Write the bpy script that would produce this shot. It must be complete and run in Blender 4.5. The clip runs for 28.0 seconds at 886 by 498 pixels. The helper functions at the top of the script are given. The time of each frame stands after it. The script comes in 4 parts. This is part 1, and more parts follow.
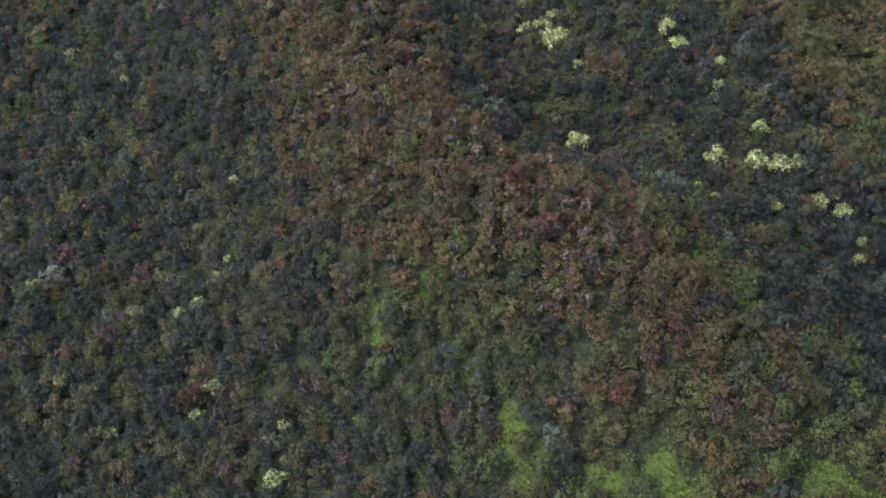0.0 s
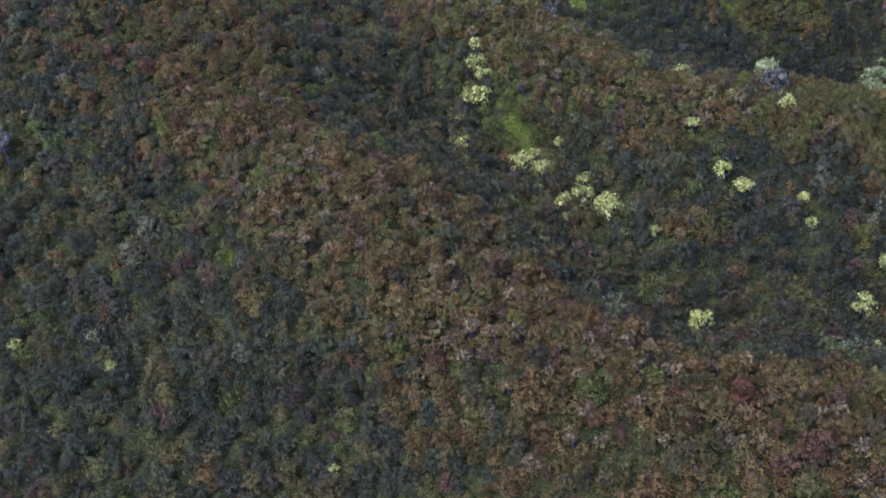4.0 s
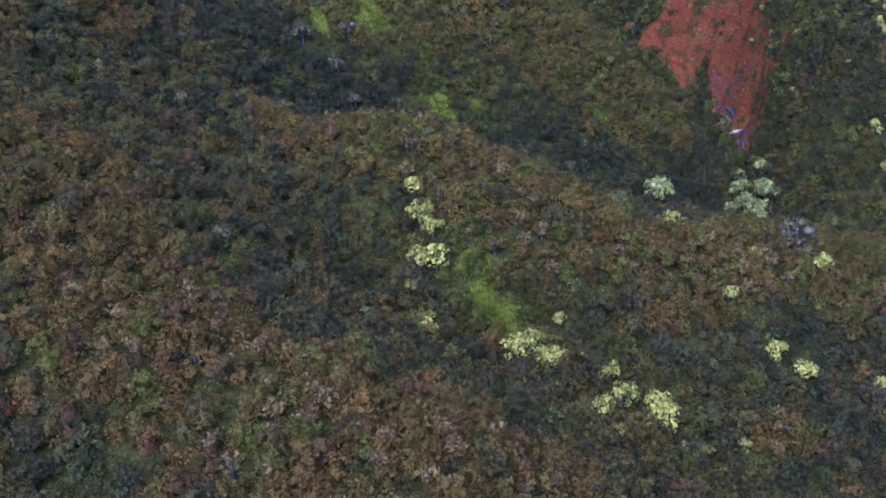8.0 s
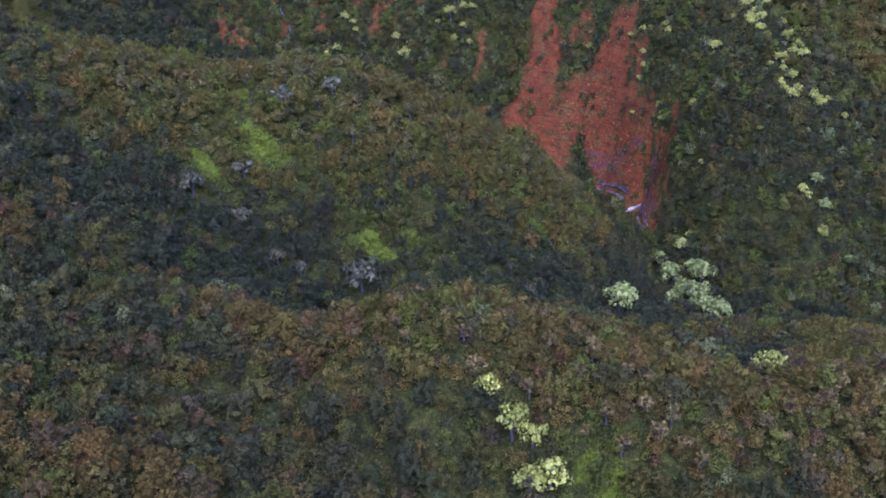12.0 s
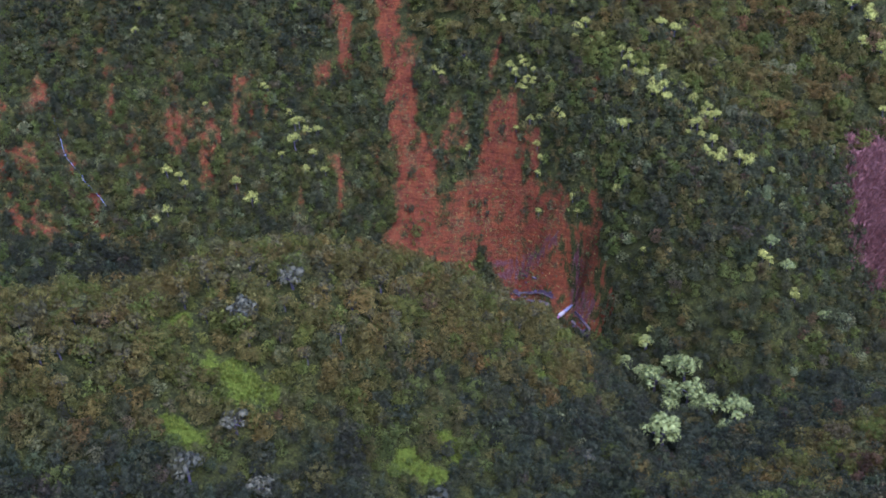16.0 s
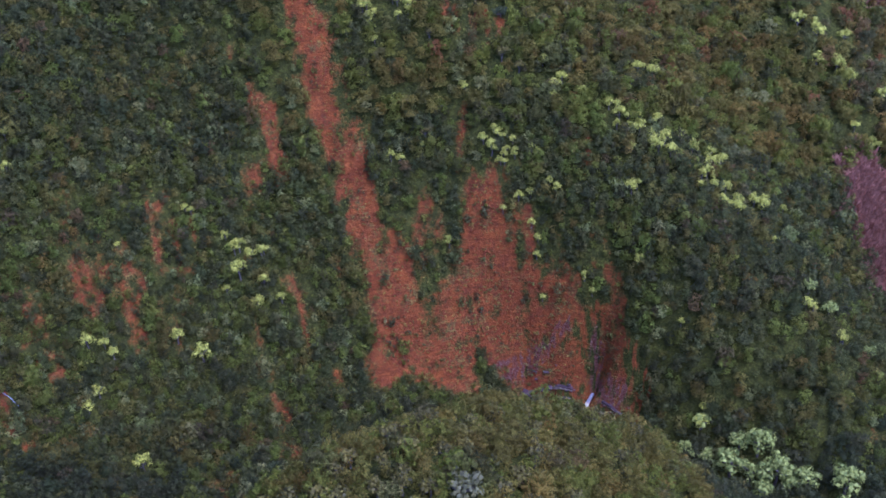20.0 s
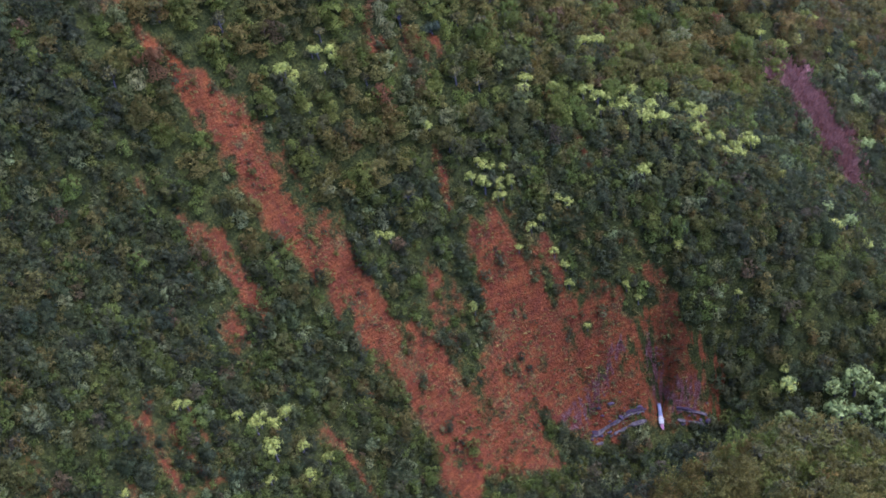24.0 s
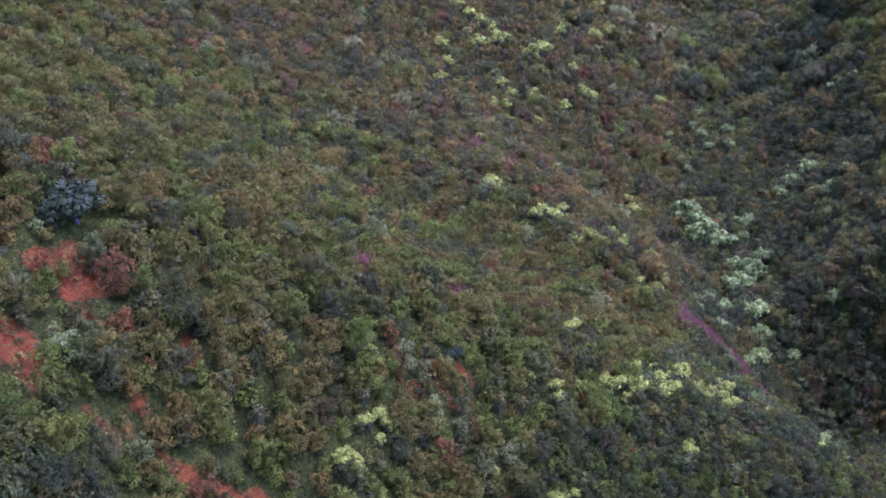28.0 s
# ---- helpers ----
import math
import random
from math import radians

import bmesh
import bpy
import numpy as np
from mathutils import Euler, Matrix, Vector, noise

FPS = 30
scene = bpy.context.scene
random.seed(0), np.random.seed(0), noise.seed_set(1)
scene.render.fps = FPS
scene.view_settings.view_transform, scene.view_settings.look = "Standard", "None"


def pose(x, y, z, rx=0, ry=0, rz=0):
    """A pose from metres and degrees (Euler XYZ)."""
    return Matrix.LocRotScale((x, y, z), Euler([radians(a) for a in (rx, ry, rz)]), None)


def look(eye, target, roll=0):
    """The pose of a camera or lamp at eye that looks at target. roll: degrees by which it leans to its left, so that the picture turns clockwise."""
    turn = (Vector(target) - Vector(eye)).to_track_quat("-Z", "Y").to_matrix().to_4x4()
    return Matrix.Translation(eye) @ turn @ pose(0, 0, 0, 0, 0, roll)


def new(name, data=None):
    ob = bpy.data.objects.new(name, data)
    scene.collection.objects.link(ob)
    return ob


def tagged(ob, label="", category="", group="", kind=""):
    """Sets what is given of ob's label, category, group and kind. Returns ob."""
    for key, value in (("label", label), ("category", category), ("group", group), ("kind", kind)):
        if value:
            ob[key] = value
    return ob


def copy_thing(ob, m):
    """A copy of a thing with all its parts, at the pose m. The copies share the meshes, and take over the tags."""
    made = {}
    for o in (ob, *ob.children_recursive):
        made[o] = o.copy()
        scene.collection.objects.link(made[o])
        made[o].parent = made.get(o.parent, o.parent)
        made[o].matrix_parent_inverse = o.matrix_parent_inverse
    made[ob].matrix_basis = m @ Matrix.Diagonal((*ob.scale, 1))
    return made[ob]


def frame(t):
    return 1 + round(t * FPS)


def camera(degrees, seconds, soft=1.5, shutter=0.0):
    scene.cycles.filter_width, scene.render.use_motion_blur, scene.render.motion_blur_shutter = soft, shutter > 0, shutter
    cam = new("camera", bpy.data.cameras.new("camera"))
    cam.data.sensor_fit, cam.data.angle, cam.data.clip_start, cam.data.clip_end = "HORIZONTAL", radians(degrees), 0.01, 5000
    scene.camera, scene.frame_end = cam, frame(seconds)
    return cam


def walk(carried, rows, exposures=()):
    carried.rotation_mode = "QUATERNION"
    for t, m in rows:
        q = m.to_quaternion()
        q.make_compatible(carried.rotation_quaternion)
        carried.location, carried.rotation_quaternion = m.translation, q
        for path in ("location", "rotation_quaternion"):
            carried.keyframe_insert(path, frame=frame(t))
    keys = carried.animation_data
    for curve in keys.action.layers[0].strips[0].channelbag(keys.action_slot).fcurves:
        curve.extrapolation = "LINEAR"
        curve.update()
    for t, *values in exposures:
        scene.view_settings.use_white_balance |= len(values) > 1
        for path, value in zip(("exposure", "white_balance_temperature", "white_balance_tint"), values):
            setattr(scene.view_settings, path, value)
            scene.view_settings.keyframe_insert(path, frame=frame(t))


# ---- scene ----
SOFT = 1.8
cam = camera(46.69, 28.0, SOFT)
PATH = [
    (0.0, 245.46, -159.18, 136.75, 51.536, 12.112, 82.865),
    (0.5, 240.27, -165.97, 137.56, 51.563, 13.827, 81.093),
    (1.0, 234.71, -172.66, 138.23, 52.149, 15.043, 80.365),
    (1.5, 228.78, -179.04, 138.86, 52.322, 15.458, 78.146),
    (2.0, 222.54, -184.91, 139.56, 52.137, 15.689, 75.565),
    (2.5, 215.92, -190.26, 140.39, 51.744, 16.037, 73.331),
    (3.0, 209.00, -195.06, 141.35, 52.753, 15.625, 70.147),
    (3.5, 201.90, -199.36, 142.40, 53.448, 14.515, 66.138),
    (4.0, 194.64, -203.28, 143.39, 53.885, 13.828, 63.411),
    (4.5, 187.01, -206.85, 144.30, 54.316, 13.933, 62.507),
    (6.5, 141.90, -214.93, 142.39, 52.321, 5.431, 53.015),
    (7.0, 134.00, -216.87, 142.40, 52.280, 4.192, 49.656),
    (7.5, 126.21, -218.39, 142.42, 52.543, 3.925, 46.775),
    (8.0, 118.41, -219.47, 142.49, 53.559, 3.932, 44.579),
    (8.5, 110.38, -220.31, 142.49, 54.333, 3.575, 42.546),
    (9.0, 102.25, -220.79, 142.43, 54.315, 2.742, 40.350),
    (9.5, 94.04, -220.93, 142.41, 53.686, 2.175, 37.994),
    (10.0, 85.77, -220.78, 142.23, 53.519, 1.688, 35.596),
    (10.5, 77.45, -220.31, 141.91, 53.818, 1.511, 32.776),
    (11.0, 69.05, -219.44, 141.76, 54.475, 1.436, 29.998),
    (11.5, 60.71, -218.23, 141.44, 54.779, 1.497, 26.930),
    (12.0, 52.30, -216.67, 141.12, 55.109, 2.014, 24.842),
    (12.5, 43.49, -214.67, 140.81, 56.224, 2.420, 23.190),
    (13.0, 34.88, -212.25, 140.47, 57.352, 2.193, 20.504),
    (13.5, 26.38, -209.62, 140.29, 57.955, 2.075, 16.980),
    (15.5, -8.27, -194.01, 140.11, 57.375, 2.685, 3.758),
    (16.0, -16.11, -189.46, 140.23, 57.166, 3.409, 1.031),
    (16.5, -23.90, -184.40, 140.17, 57.168, 4.095, -0.687),
    (17.0, -31.68, -178.83, 139.97, 57.694, 3.777, -2.385),
    (17.5, -39.24, -172.94, 139.83, 57.902, 2.898, -5.071),
    (18.0, -46.46, -166.76, 139.93, 57.525, 2.373, -8.523),
    (18.5, -53.20, -160.31, 140.05, 57.604, 2.165, -11.650),
    (19.0, -59.57, -153.62, 140.09, 57.549, 2.109, -14.419),
    (19.5, -65.65, -146.85, 139.91, 57.120, 2.401, -16.953),
    (20.0, -71.49, -140.05, 139.35, 56.952, 3.186, -19.247),
    (20.5, -77.06, -132.93, 138.74, 56.683, 3.982, -21.503),
    (21.0, -82.43, -125.47, 138.37, 56.546, 4.126, -25.053),
    (21.5, -87.58, -117.65, 138.22, 56.355, 4.293, -30.059),
    (23.5, -103.37, -81.75, 139.63, 52.855, 9.009, -44.087),
    (24.0, -106.34, -72.14, 140.21, 52.370, 9.175, -48.349),
    (24.5, -108.87, -62.51, 140.74, 51.502, 9.357, -53.344),
    (25.0, -110.76, -52.82, 141.09, 51.693, 9.387, -57.752),
    (25.5, -112.11, -43.05, 141.38, 52.577, 9.154, -62.034),
    (26.0, -112.99, -33.25, 141.70, 53.311, 9.189, -67.097),
    (26.5, -113.45, -23.54, 142.12, 55.221, 9.918, -70.091),
    (27.0, -113.35, -13.91, 142.52, 57.732, 9.838, -72.606),
    (27.5, -112.74, -4.29, 143.08, 60.663, 9.053, -75.475),
    (28.0, -111.69, 5.40, 143.74, 62.611, 8.578, -77.814),
]

walk(cam, [(t, pose(*row)) for t, *row in PATH], [(0.0, 1.23, 4050, 60), (10.0, 1.29, 4030, 57), (21.0, 1.31, 4040, 47), (25.0, 1.39, 4040, 45), (28.0, 1.55, 4060, 58)])

# ---- sky and sun: a dull overcast afternoon ----
SUN_AZIMUTH, SUN_HEIGHT = 150.0, 62.0
world = bpy.data.worlds.new("sky")
scene.world = world
world.use_nodes = True
wn, wl = world.node_tree.nodes, world.node_tree.links
sky = wn.new("ShaderNodeTexSky")
sky.sky_type, sky.sun_disc = "NISHITA", False
sky.sun_elevation, sky.sun_rotation = radians(SUN_HEIGHT), radians(SUN_AZIMUTH)
sky.air_density, sky.dust_density, sky.ozone_density = 1.0, 4.0, 1.0
wn["Background"].inputs["Strength"].default_value = 0.15
wl.new(sky.outputs["Color"], wn["Background"].inputs["Color"])
sun = new("sun", bpy.data.lights.new("sun", "SUN"))
sun.data.energy, sun.data.angle, sun.data.color = 1.3, radians(40), (1.0, 0.86, 0.66)
sun_way = Vector((math.sin(radians(SUN_AZIMUTH)) * math.cos(radians(SUN_HEIGHT)),
                  math.cos(radians(SUN_AZIMUTH)) * math.cos(radians(SUN_HEIGHT)), math.sin(radians(SUN_HEIGHT))))
sun.matrix_world = look(sun_way * 900, (0, 0, 0))


# ---- materials ----
def material(name, rough=0.8, gloss=0.25):
    m = bpy.data.materials.new(name)
    m.use_nodes = True
    b = m.node_tree.nodes["Principled BSDF"]
    b.inputs["Roughness"].default_value = rough
    b.inputs["Specular IOR Level"].default_value = gloss
    return m, m.node_tree.nodes, m.node_tree.links, b


def noise_tex(nodes, links, scale, detail=4.0, rough=0.6, stretch=None):
    tex = nodes.new("ShaderNodeTexNoise")
    tex.inputs["Scale"].default_value, tex.inputs["Detail"].default_value = scale, detail
    tex.inputs["Roughness"].default_value = rough
    co = nodes.new("ShaderNodeNewGeometry")
    if stretch:
        mp = nodes.new("ShaderNodeMapping")
        mp.inputs["Scale"].default_value = stretch
        links.new(co.outputs["Position"], mp.inputs["Vector"])
        links.new(mp.outputs["Vector"], tex.inputs["Vector"])
    else:
        links.new(co.outputs["Position"], tex.inputs["Vector"])
    return tex.outputs["Fac"]


def ramp(nodes, links, fac, stops):
    r = nodes.new("ShaderNodeValToRGB")
    r.color_ramp.elements[0].position, r.color_ramp.elements[0].color = stops[0][0], (*stops[0][1], 1)
    r.color_ramp.elements[1].position, r.color_ramp.elements[1].color = stops[-1][0], (*stops[-1][1], 1)
    for at, col in stops[1:-1]:
        r.color_ramp.elements.new(at).color = (*col, 1)
    links.new(fac, r.inputs["Fac"])
    return r.outputs["Color"]


def mix(nodes, links, fac, a, b, kind="MIX"):
    n = nodes.new("ShaderNodeMix")
    n.data_type, n.blend_type = "RGBA", kind
    for v, k in ((fac, 0), (a, 6), (b, 7)):
        if isinstance(v, (int, float)):
            n.inputs[k].default_value = v
        elif isinstance(v, tuple):
            n.inputs[k].default_value = (*v, 1)
        else:
            links.new(v, n.inputs[k])
    return n.outputs[2]


def maths(nodes, links, op, a, b=0.0, c=0.0):
    n = nodes.new("ShaderNodeMath")
    n.operation = op
    for k, v in enumerate((a, b, c)):
        if isinstance(v, (int, float)):
            n.inputs[k].default_value = v
        else:
            links.new(v, n.inputs[k])
    return n.outputs[0]


def bump(nodes, links, bsdf, fac, strength, distance):
    b = nodes.new("ShaderNodeBump")
    b.inputs["Strength"].default_value, b.inputs["Distance"].default_value = strength, distance
    links.new(fac, b.inputs["Height"])
    links.new(b.outputs["Normal"], bsdf.inputs["Normal"])


def leafy(m, nodes, links, bsdf, colour, thin=0.45, gaps=None):
    """Leaf shader: the colour, with some light coming through the blade, and gaps between the small leaves of a spray.
    """
    links.new(colour, bsdf.inputs["Base Color"])
    tr = nodes.new("ShaderNodeBsdfTranslucent")
    links.new(colour, tr.inputs["Color"])
    mx = nodes.new("ShaderNodeMixShader")
    mx.inputs[0].default_value = thin
    links.new(bsdf.outputs[0], mx.inputs[1])
    links.new(tr.outputs[0], mx.inputs[2])
    out = mx.outputs[0]
    if gaps is not None:
        clear = nodes.new("ShaderNodeMixShader")
        links.new(gaps, clear.inputs[0])
        links.new(out, clear.inputs[1])
        links.new(nodes.new("ShaderNodeBsdfTransparent").outputs[0], clear.inputs[2])
        out = clear.outputs[0]
    links.new(out, nodes["Material Output"].inputs["Surface"])


def canopy_material():
    m, n, l, b = material("canopy_leaves", 0.65, 0.10)
    tone = n.new("ShaderNodeAttribute")
    tone.attribute_name = "tone"
    geo = n.new("ShaderNodeNewGeometry")
    vary = ramp(n, l, geo.outputs["Random Per Island"], [(0.0, (0.9, 0.91, 0.92)), (0.6, (1.0, 1.0, 1.0)), (1.0, (1.2, 1.18, 1.14))])
    col = mix(n, l, 1.0, tone.outputs["Color"], vary, "MULTIPLY")
    speck = noise_tex(n, l, 5.5, 3.0, 0.7)
    blot = ramp(n, l, speck, [(0.34, (0.8, 0.82, 0.84)), (0.5, (1.0, 1.0, 1.0)), (0.66, (1.4, 1.36, 1.25))])
    col = mix(n, l, 1.0, col, blot, "MULTIPLY")
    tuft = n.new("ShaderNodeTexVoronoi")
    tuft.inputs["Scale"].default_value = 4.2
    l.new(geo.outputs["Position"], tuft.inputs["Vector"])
    # painted shade: tufts lighter at their centres, darker in the gaps between leaves
    leaf_gap_shade = ramp(n, l, tuft.outputs["Distance"], [(0.1, (1.5, 1.46, 1.32)), (0.4, (1.0, 1.0, 1.0)), (0.75, (0.55, 0.57, 0.6))])
    leafy(m, n, l, b, mix(n, l, 1.0, col, leaf_gap_shade, "MULTIPLY"), gaps=maths(n, l, "GREATER_THAN", maths(n, l, "MULTIPLY_ADD", speck, 0.3, tuft.outputs["Distance"]), 0.75))
    bump(n, l, b, maths(n, l, "SUBTRACT", speck, tuft.outputs["Distance"]), 0.9, 0.3)
    return m


def tree_material(name, dark, light, thin=0.25):
    m, n, l, b = material(name, 0.6, 0.16)
    geo, ob = n.new("ShaderNodeNewGeometry"), n.new("ShaderNodeObjectInfo")
    part_shift = maths(n, l, "MULTIPLY_ADD", ob.outputs["Random"], 0.5, -0.25)
    fac = maths(n, l, "ADD", geo.outputs["Random Per Island"], part_shift)
    col = ramp(n, l, fac, [(0.0, dark), (1.0, light)])
    blot = ramp(n, l, noise_tex(n, l, 2.3, 3.0), [(0.3, (0.75, 0.78, 0.8)), (0.7, (1.15, 1.12, 1.05))])
    leafy(m, n, l, b, mix(n, l, 1.0, col, blot, "MULTIPLY"), thin)
    return m


def bark_material():
    m, n, l, b = material("bark", 0.9)
    f = noise_tex(n, l, 9.0, 5.0, 0.6, (1, 1, 0.25))
    l.new(ramp(n, l, f, [(0.3, (0.05, 0.04, 0.03)), (0.7, (0.15, 0.125, 0.10))]), b.inputs["Base Color"])
    bump(n, l, b, f, 0.5, 0.05)
    return m


def ground_material():
    """Dark forest floor; red laterite where the slope has slid; short grass; pale weathered rock."""
    m, n, l, b = material("hillside", 0.95, 0.02)
    soil, grass, rock, mauve = (n.new("ShaderNodeAttribute") for _ in range(4))
    soil.attribute_name, grass.attribute_name, rock.attribute_name, mauve.attribute_name = "soil", "grass", "rock", "mauve"
    fine, mid, wide = noise_tex(n, l, 2.4, 6.0, 0.7), noise_tex(n, l, 0.55, 5.0, 0.65), noise_tex(n, l, 0.09, 4.0)
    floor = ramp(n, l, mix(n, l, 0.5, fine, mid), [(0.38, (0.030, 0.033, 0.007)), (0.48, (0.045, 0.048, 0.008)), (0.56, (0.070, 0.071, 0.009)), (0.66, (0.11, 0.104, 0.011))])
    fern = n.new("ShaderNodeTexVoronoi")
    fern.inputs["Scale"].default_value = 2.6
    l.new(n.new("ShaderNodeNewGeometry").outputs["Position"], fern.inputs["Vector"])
    # each cell lighter in its middle, darker towards its edges
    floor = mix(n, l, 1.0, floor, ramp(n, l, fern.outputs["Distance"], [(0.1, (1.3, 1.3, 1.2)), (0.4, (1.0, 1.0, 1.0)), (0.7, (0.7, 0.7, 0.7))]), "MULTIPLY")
    rill = noise_tex(n, l, 1.0, 5.0, 0.7, (1.6, 0.5, 0.28))
    red = ramp(n, l, rill, [(0.25, (0.060, 0.022, 0.011)), (0.5, (0.125, 0.038, 0.017)), (0.72, (0.18, 0.056, 0.023)), (0.9, (0.22, 0.12, 0.04))])
    weed = mix(n, l, 0.2, mix(n, l, 0.4, noise_tex(n, l, 0.22, 6.0, 0.7), noise_tex(n, l, 1.3, 6.0, 0.75)), fine)
    crumb = noise_tex(n, l, 1.1, 8.0, 0.8, (1.0, 1.0, 0.6))
    red = mix(n, l, 0.7, red, ramp(n, l, crumb, [(0.36, (0.06, 0.026, 0.014)), (0.5, (0.14, 0.040, 0.010)), (0.62, (0.24, 0.086, 0.016))]))
    red = mix(n, l, ramp(n, l, noise_tex(n, l, 0.35, 5.0, 0.7), [(0.42, (0, 0, 0)), (0.66, (0.7, 0.7, 0.7))]), red, (0.22, 0.070, 0.011))
    red = mix(n, l, ramp(n, l, wide, [(0.35, (0, 0, 0)), (0.7, (0.55, 0.55, 0.55))]), red, (0.13, 0.034, 0.011))
    red = mix(n, l, ramp(n, l, weed, [(0.515, (0, 0, 0)), (0.575, (0.85, 0.85, 0.85))]), red, ramp(n, l, fine, [(0.38, (0.04, 0.042, 0.014)), (0.52, (0.085, 0.07, 0.02)), (0.64, (0.22, 0.16, 0.03))]))
    tread = noise_tex(n, l, 1.0, 4.0, 0.7, (0.3, 0.3, 2.4))
    red = mix(n, l, 1.0, red, ramp(n, l, tread, [(0.36, (0.62, 0.6, 0.62)), (0.5, (0.95, 0.92, 0.9)), (0.64, (1.08, 1.05, 0.85))]), "MULTIPLY")
    red = mix(n, l, 1.0, red, (1.10, 1.15, 0.98), "MULTIPLY")
    lime = ramp(n, l, fine, [(0.3, (0.055, 0.075, 0.003)), (0.6, (0.12, 0.145, 0.005)), (0.8, (0.19, 0.205, 0.008))])
    stone = ramp(n, l, fine, [(0.42, (0.10, 0.032, 0.016)), (0.57, (0.12, 0.060, 0.036)), (0.70, (0.22, 0.165, 0.105))])
    reed = ramp(n, l, fine, [(0.3, (0.12, 0.062, 0.036)), (0.7, (0.29, 0.155, 0.09))])

    def ragged(att):
        f = maths(n, l, "ADD", att.outputs["Fac"], maths(n, l, "MULTIPLY_ADD", mid, 1.1, -0.55))
        f = maths(n, l, "ADD", f, maths(n, l, "MULTIPLY_ADD", fine, 0.7, -0.35))
        return ramp(n, l, f, [(0.36, (0, 0, 0)), (0.62, (1, 1, 1))])

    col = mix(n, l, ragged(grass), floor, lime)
    col = mix(n, l, ragged(soil), col, red)
    col = mix(n, l, ragged(rock), col, stone)
    col = mix(n, l, ragged(mauve), col, reed)
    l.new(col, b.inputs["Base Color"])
    bump(n, l, b, maths(n, l, "SUBTRACT", mix(n, l, 0.35, fine, rill), maths(n, l, "MULTIPLY", fern.outputs["Distance"], 0.25)), 1.0, 0.8)
    return m


def plain(name, a, c, scale=4.0, rough=0.6, metal=0.0):
    m, n, l, b = material(name, rough)
    b.inputs["Metallic"].default_value = metal
    f = noise_tex(n, l, scale, 5.0)
    l.new(ramp(n, l, f, [(0.3, a), (0.7, c)]), b.inputs["Base Color"])
    bump(n, l, b, f, 0.3, 0.03)
    return m


CANOPY, BARK, HILL = canopy_material(), bark_material(), ground_material()
PALE = tree_material("pale_leaves", (0.17, 0.18, 0.014), (0.48, 0.475, 0.042))
PALE_COOL = tree_material("pale_grey_green_leaves", (0.12, 0.145, 0.022), (0.34, 0.37, 0.058))
GOLDEN = tree_material("golden_olive_leaves", (0.055, 0.045, 0.010), (0.21, 0.15, 0.022))
SILVERY = tree_material("silvery_leaves", (0.05, 0.052, 0.018), (0.15, 0.14, 0.045))
DEEP = tree_material("deep_green_leaves", (0.025, 0.032, 0.008), (0.06, 0.068, 0.015))
OLIVE = tree_material("olive_leaves", (0.05, 0.045, 0.010), (0.165, 0.138, 0.016))
MAUVE_LEAF = tree_material("mauve_twigs", (0.26, 0.125, 0.066), (0.50, 0.26, 0.14), 0.1)
GRASS = tree_material("grass_blades", (0.075, 0.098, 0.003), (0.20, 0.225, 0.005), 0.3)
ROCK = plain("weathered_rock", (0.025, 0.015, 0.014), (0.10, 0.065, 0.06), 1.2, 0.85)
# earth coloured near black, to carry the shade of the undercut
UNDERCUT_SHADE = plain("undercut_shade_earth", (0.016, 0.01, 0.009), (0.04, 0.02, 0.016), 1.5, 0.85)
SLATE = plain("lavender_rock", (0.025, 0.017, 0.010), (0.12, 0.092, 0.050), 1.7, 0.85)
FOAM = plain("foaming_water", (0.08, 0.09, 0.11), (0.36, 0.38, 0.42), 3.0, 0.25)
WHITE = plain("scuffed_white_paint", (0.22, 0.20, 0.115), (0.46, 0.42, 0.235), 3.0, 0.6)
GREY = plain("dull_grey_metal", (0.09, 0.09, 0.085), (0.22, 0.21, 0.19), 5.0, 0.6, 0.1)
RUST = plain("torn_rusty_metal", (0.16, 0.06, 0.05), (0.34, 0.17, 0.15), 6.0, 0.7, 0.2)

# ---- the lie of the land: crest lines, gully lines and breaks of slope (x, y, height) ----
SOUTH_RIDGE = [(-7, -170, 70.4), (31, -180, 66.6), (60, -174, 64.2), (85, -172, 57.7), (107, -164, 54.8), (131, -160, 47), (160, -132, 38.3)]
SOUTH_SLOPE = [(30, -208, 65.3), (50, -225, 53.1), (48, -198, 61.2), (88, -231, 43.7), (93, -197, 45.3), (140, -186, 34.3), (149, -165, 35.4)]
PALE_GULLY = [(-62, -140, 76.8), (-45, -150, 69.6), (-15, -145, 53), (15, -140, 46.5), (33, -135, 44), (44, -137, 40.6), (67, -135, 38.8), (80, -131, 41.5), (92, -137, 31.8), (109, -124, 33.7), (140, -98, 21.5)]
SOUTH_FLANK = [(125, -140, 45.4), (42, -101, 41.5), (71, -112, 38.8)]
MID_RIDGE = [(-40, -128, 52), (-24, -127, 52.1), (-5, -129, 56.2), (3, -122, 59.3), (18, -122, 54), (30, -126, 54.2), (46, -120, 48.4), (60, -111, 47.6), (72, -97, 44), (110, -85, 30.8), (150, -75, 23.9), (-14, -112, 34.7)]
DARK_GULLY = [(-75, -115, 61.6), (-46, -95, 39.2), (-26, -88, 31.9), (-15, -78, 26.9), (6, -58, 12.7)]
KNOLL = [(-130, -95, 84.8), (-100, -93, 66.3), (-79, -89, 62.6), (-47, -62, 51.8), (-41, -47, 47.5), (-28, -44, 37), (-9, -32, 22.6), (-32, -28, 32.8), (-3, -22, 9.6), (-76, -46, 37.4), (-88, -72, 57.2), (-61, -42, 44), (-20, -36, 30.8), (-50, -28, 26.3)]
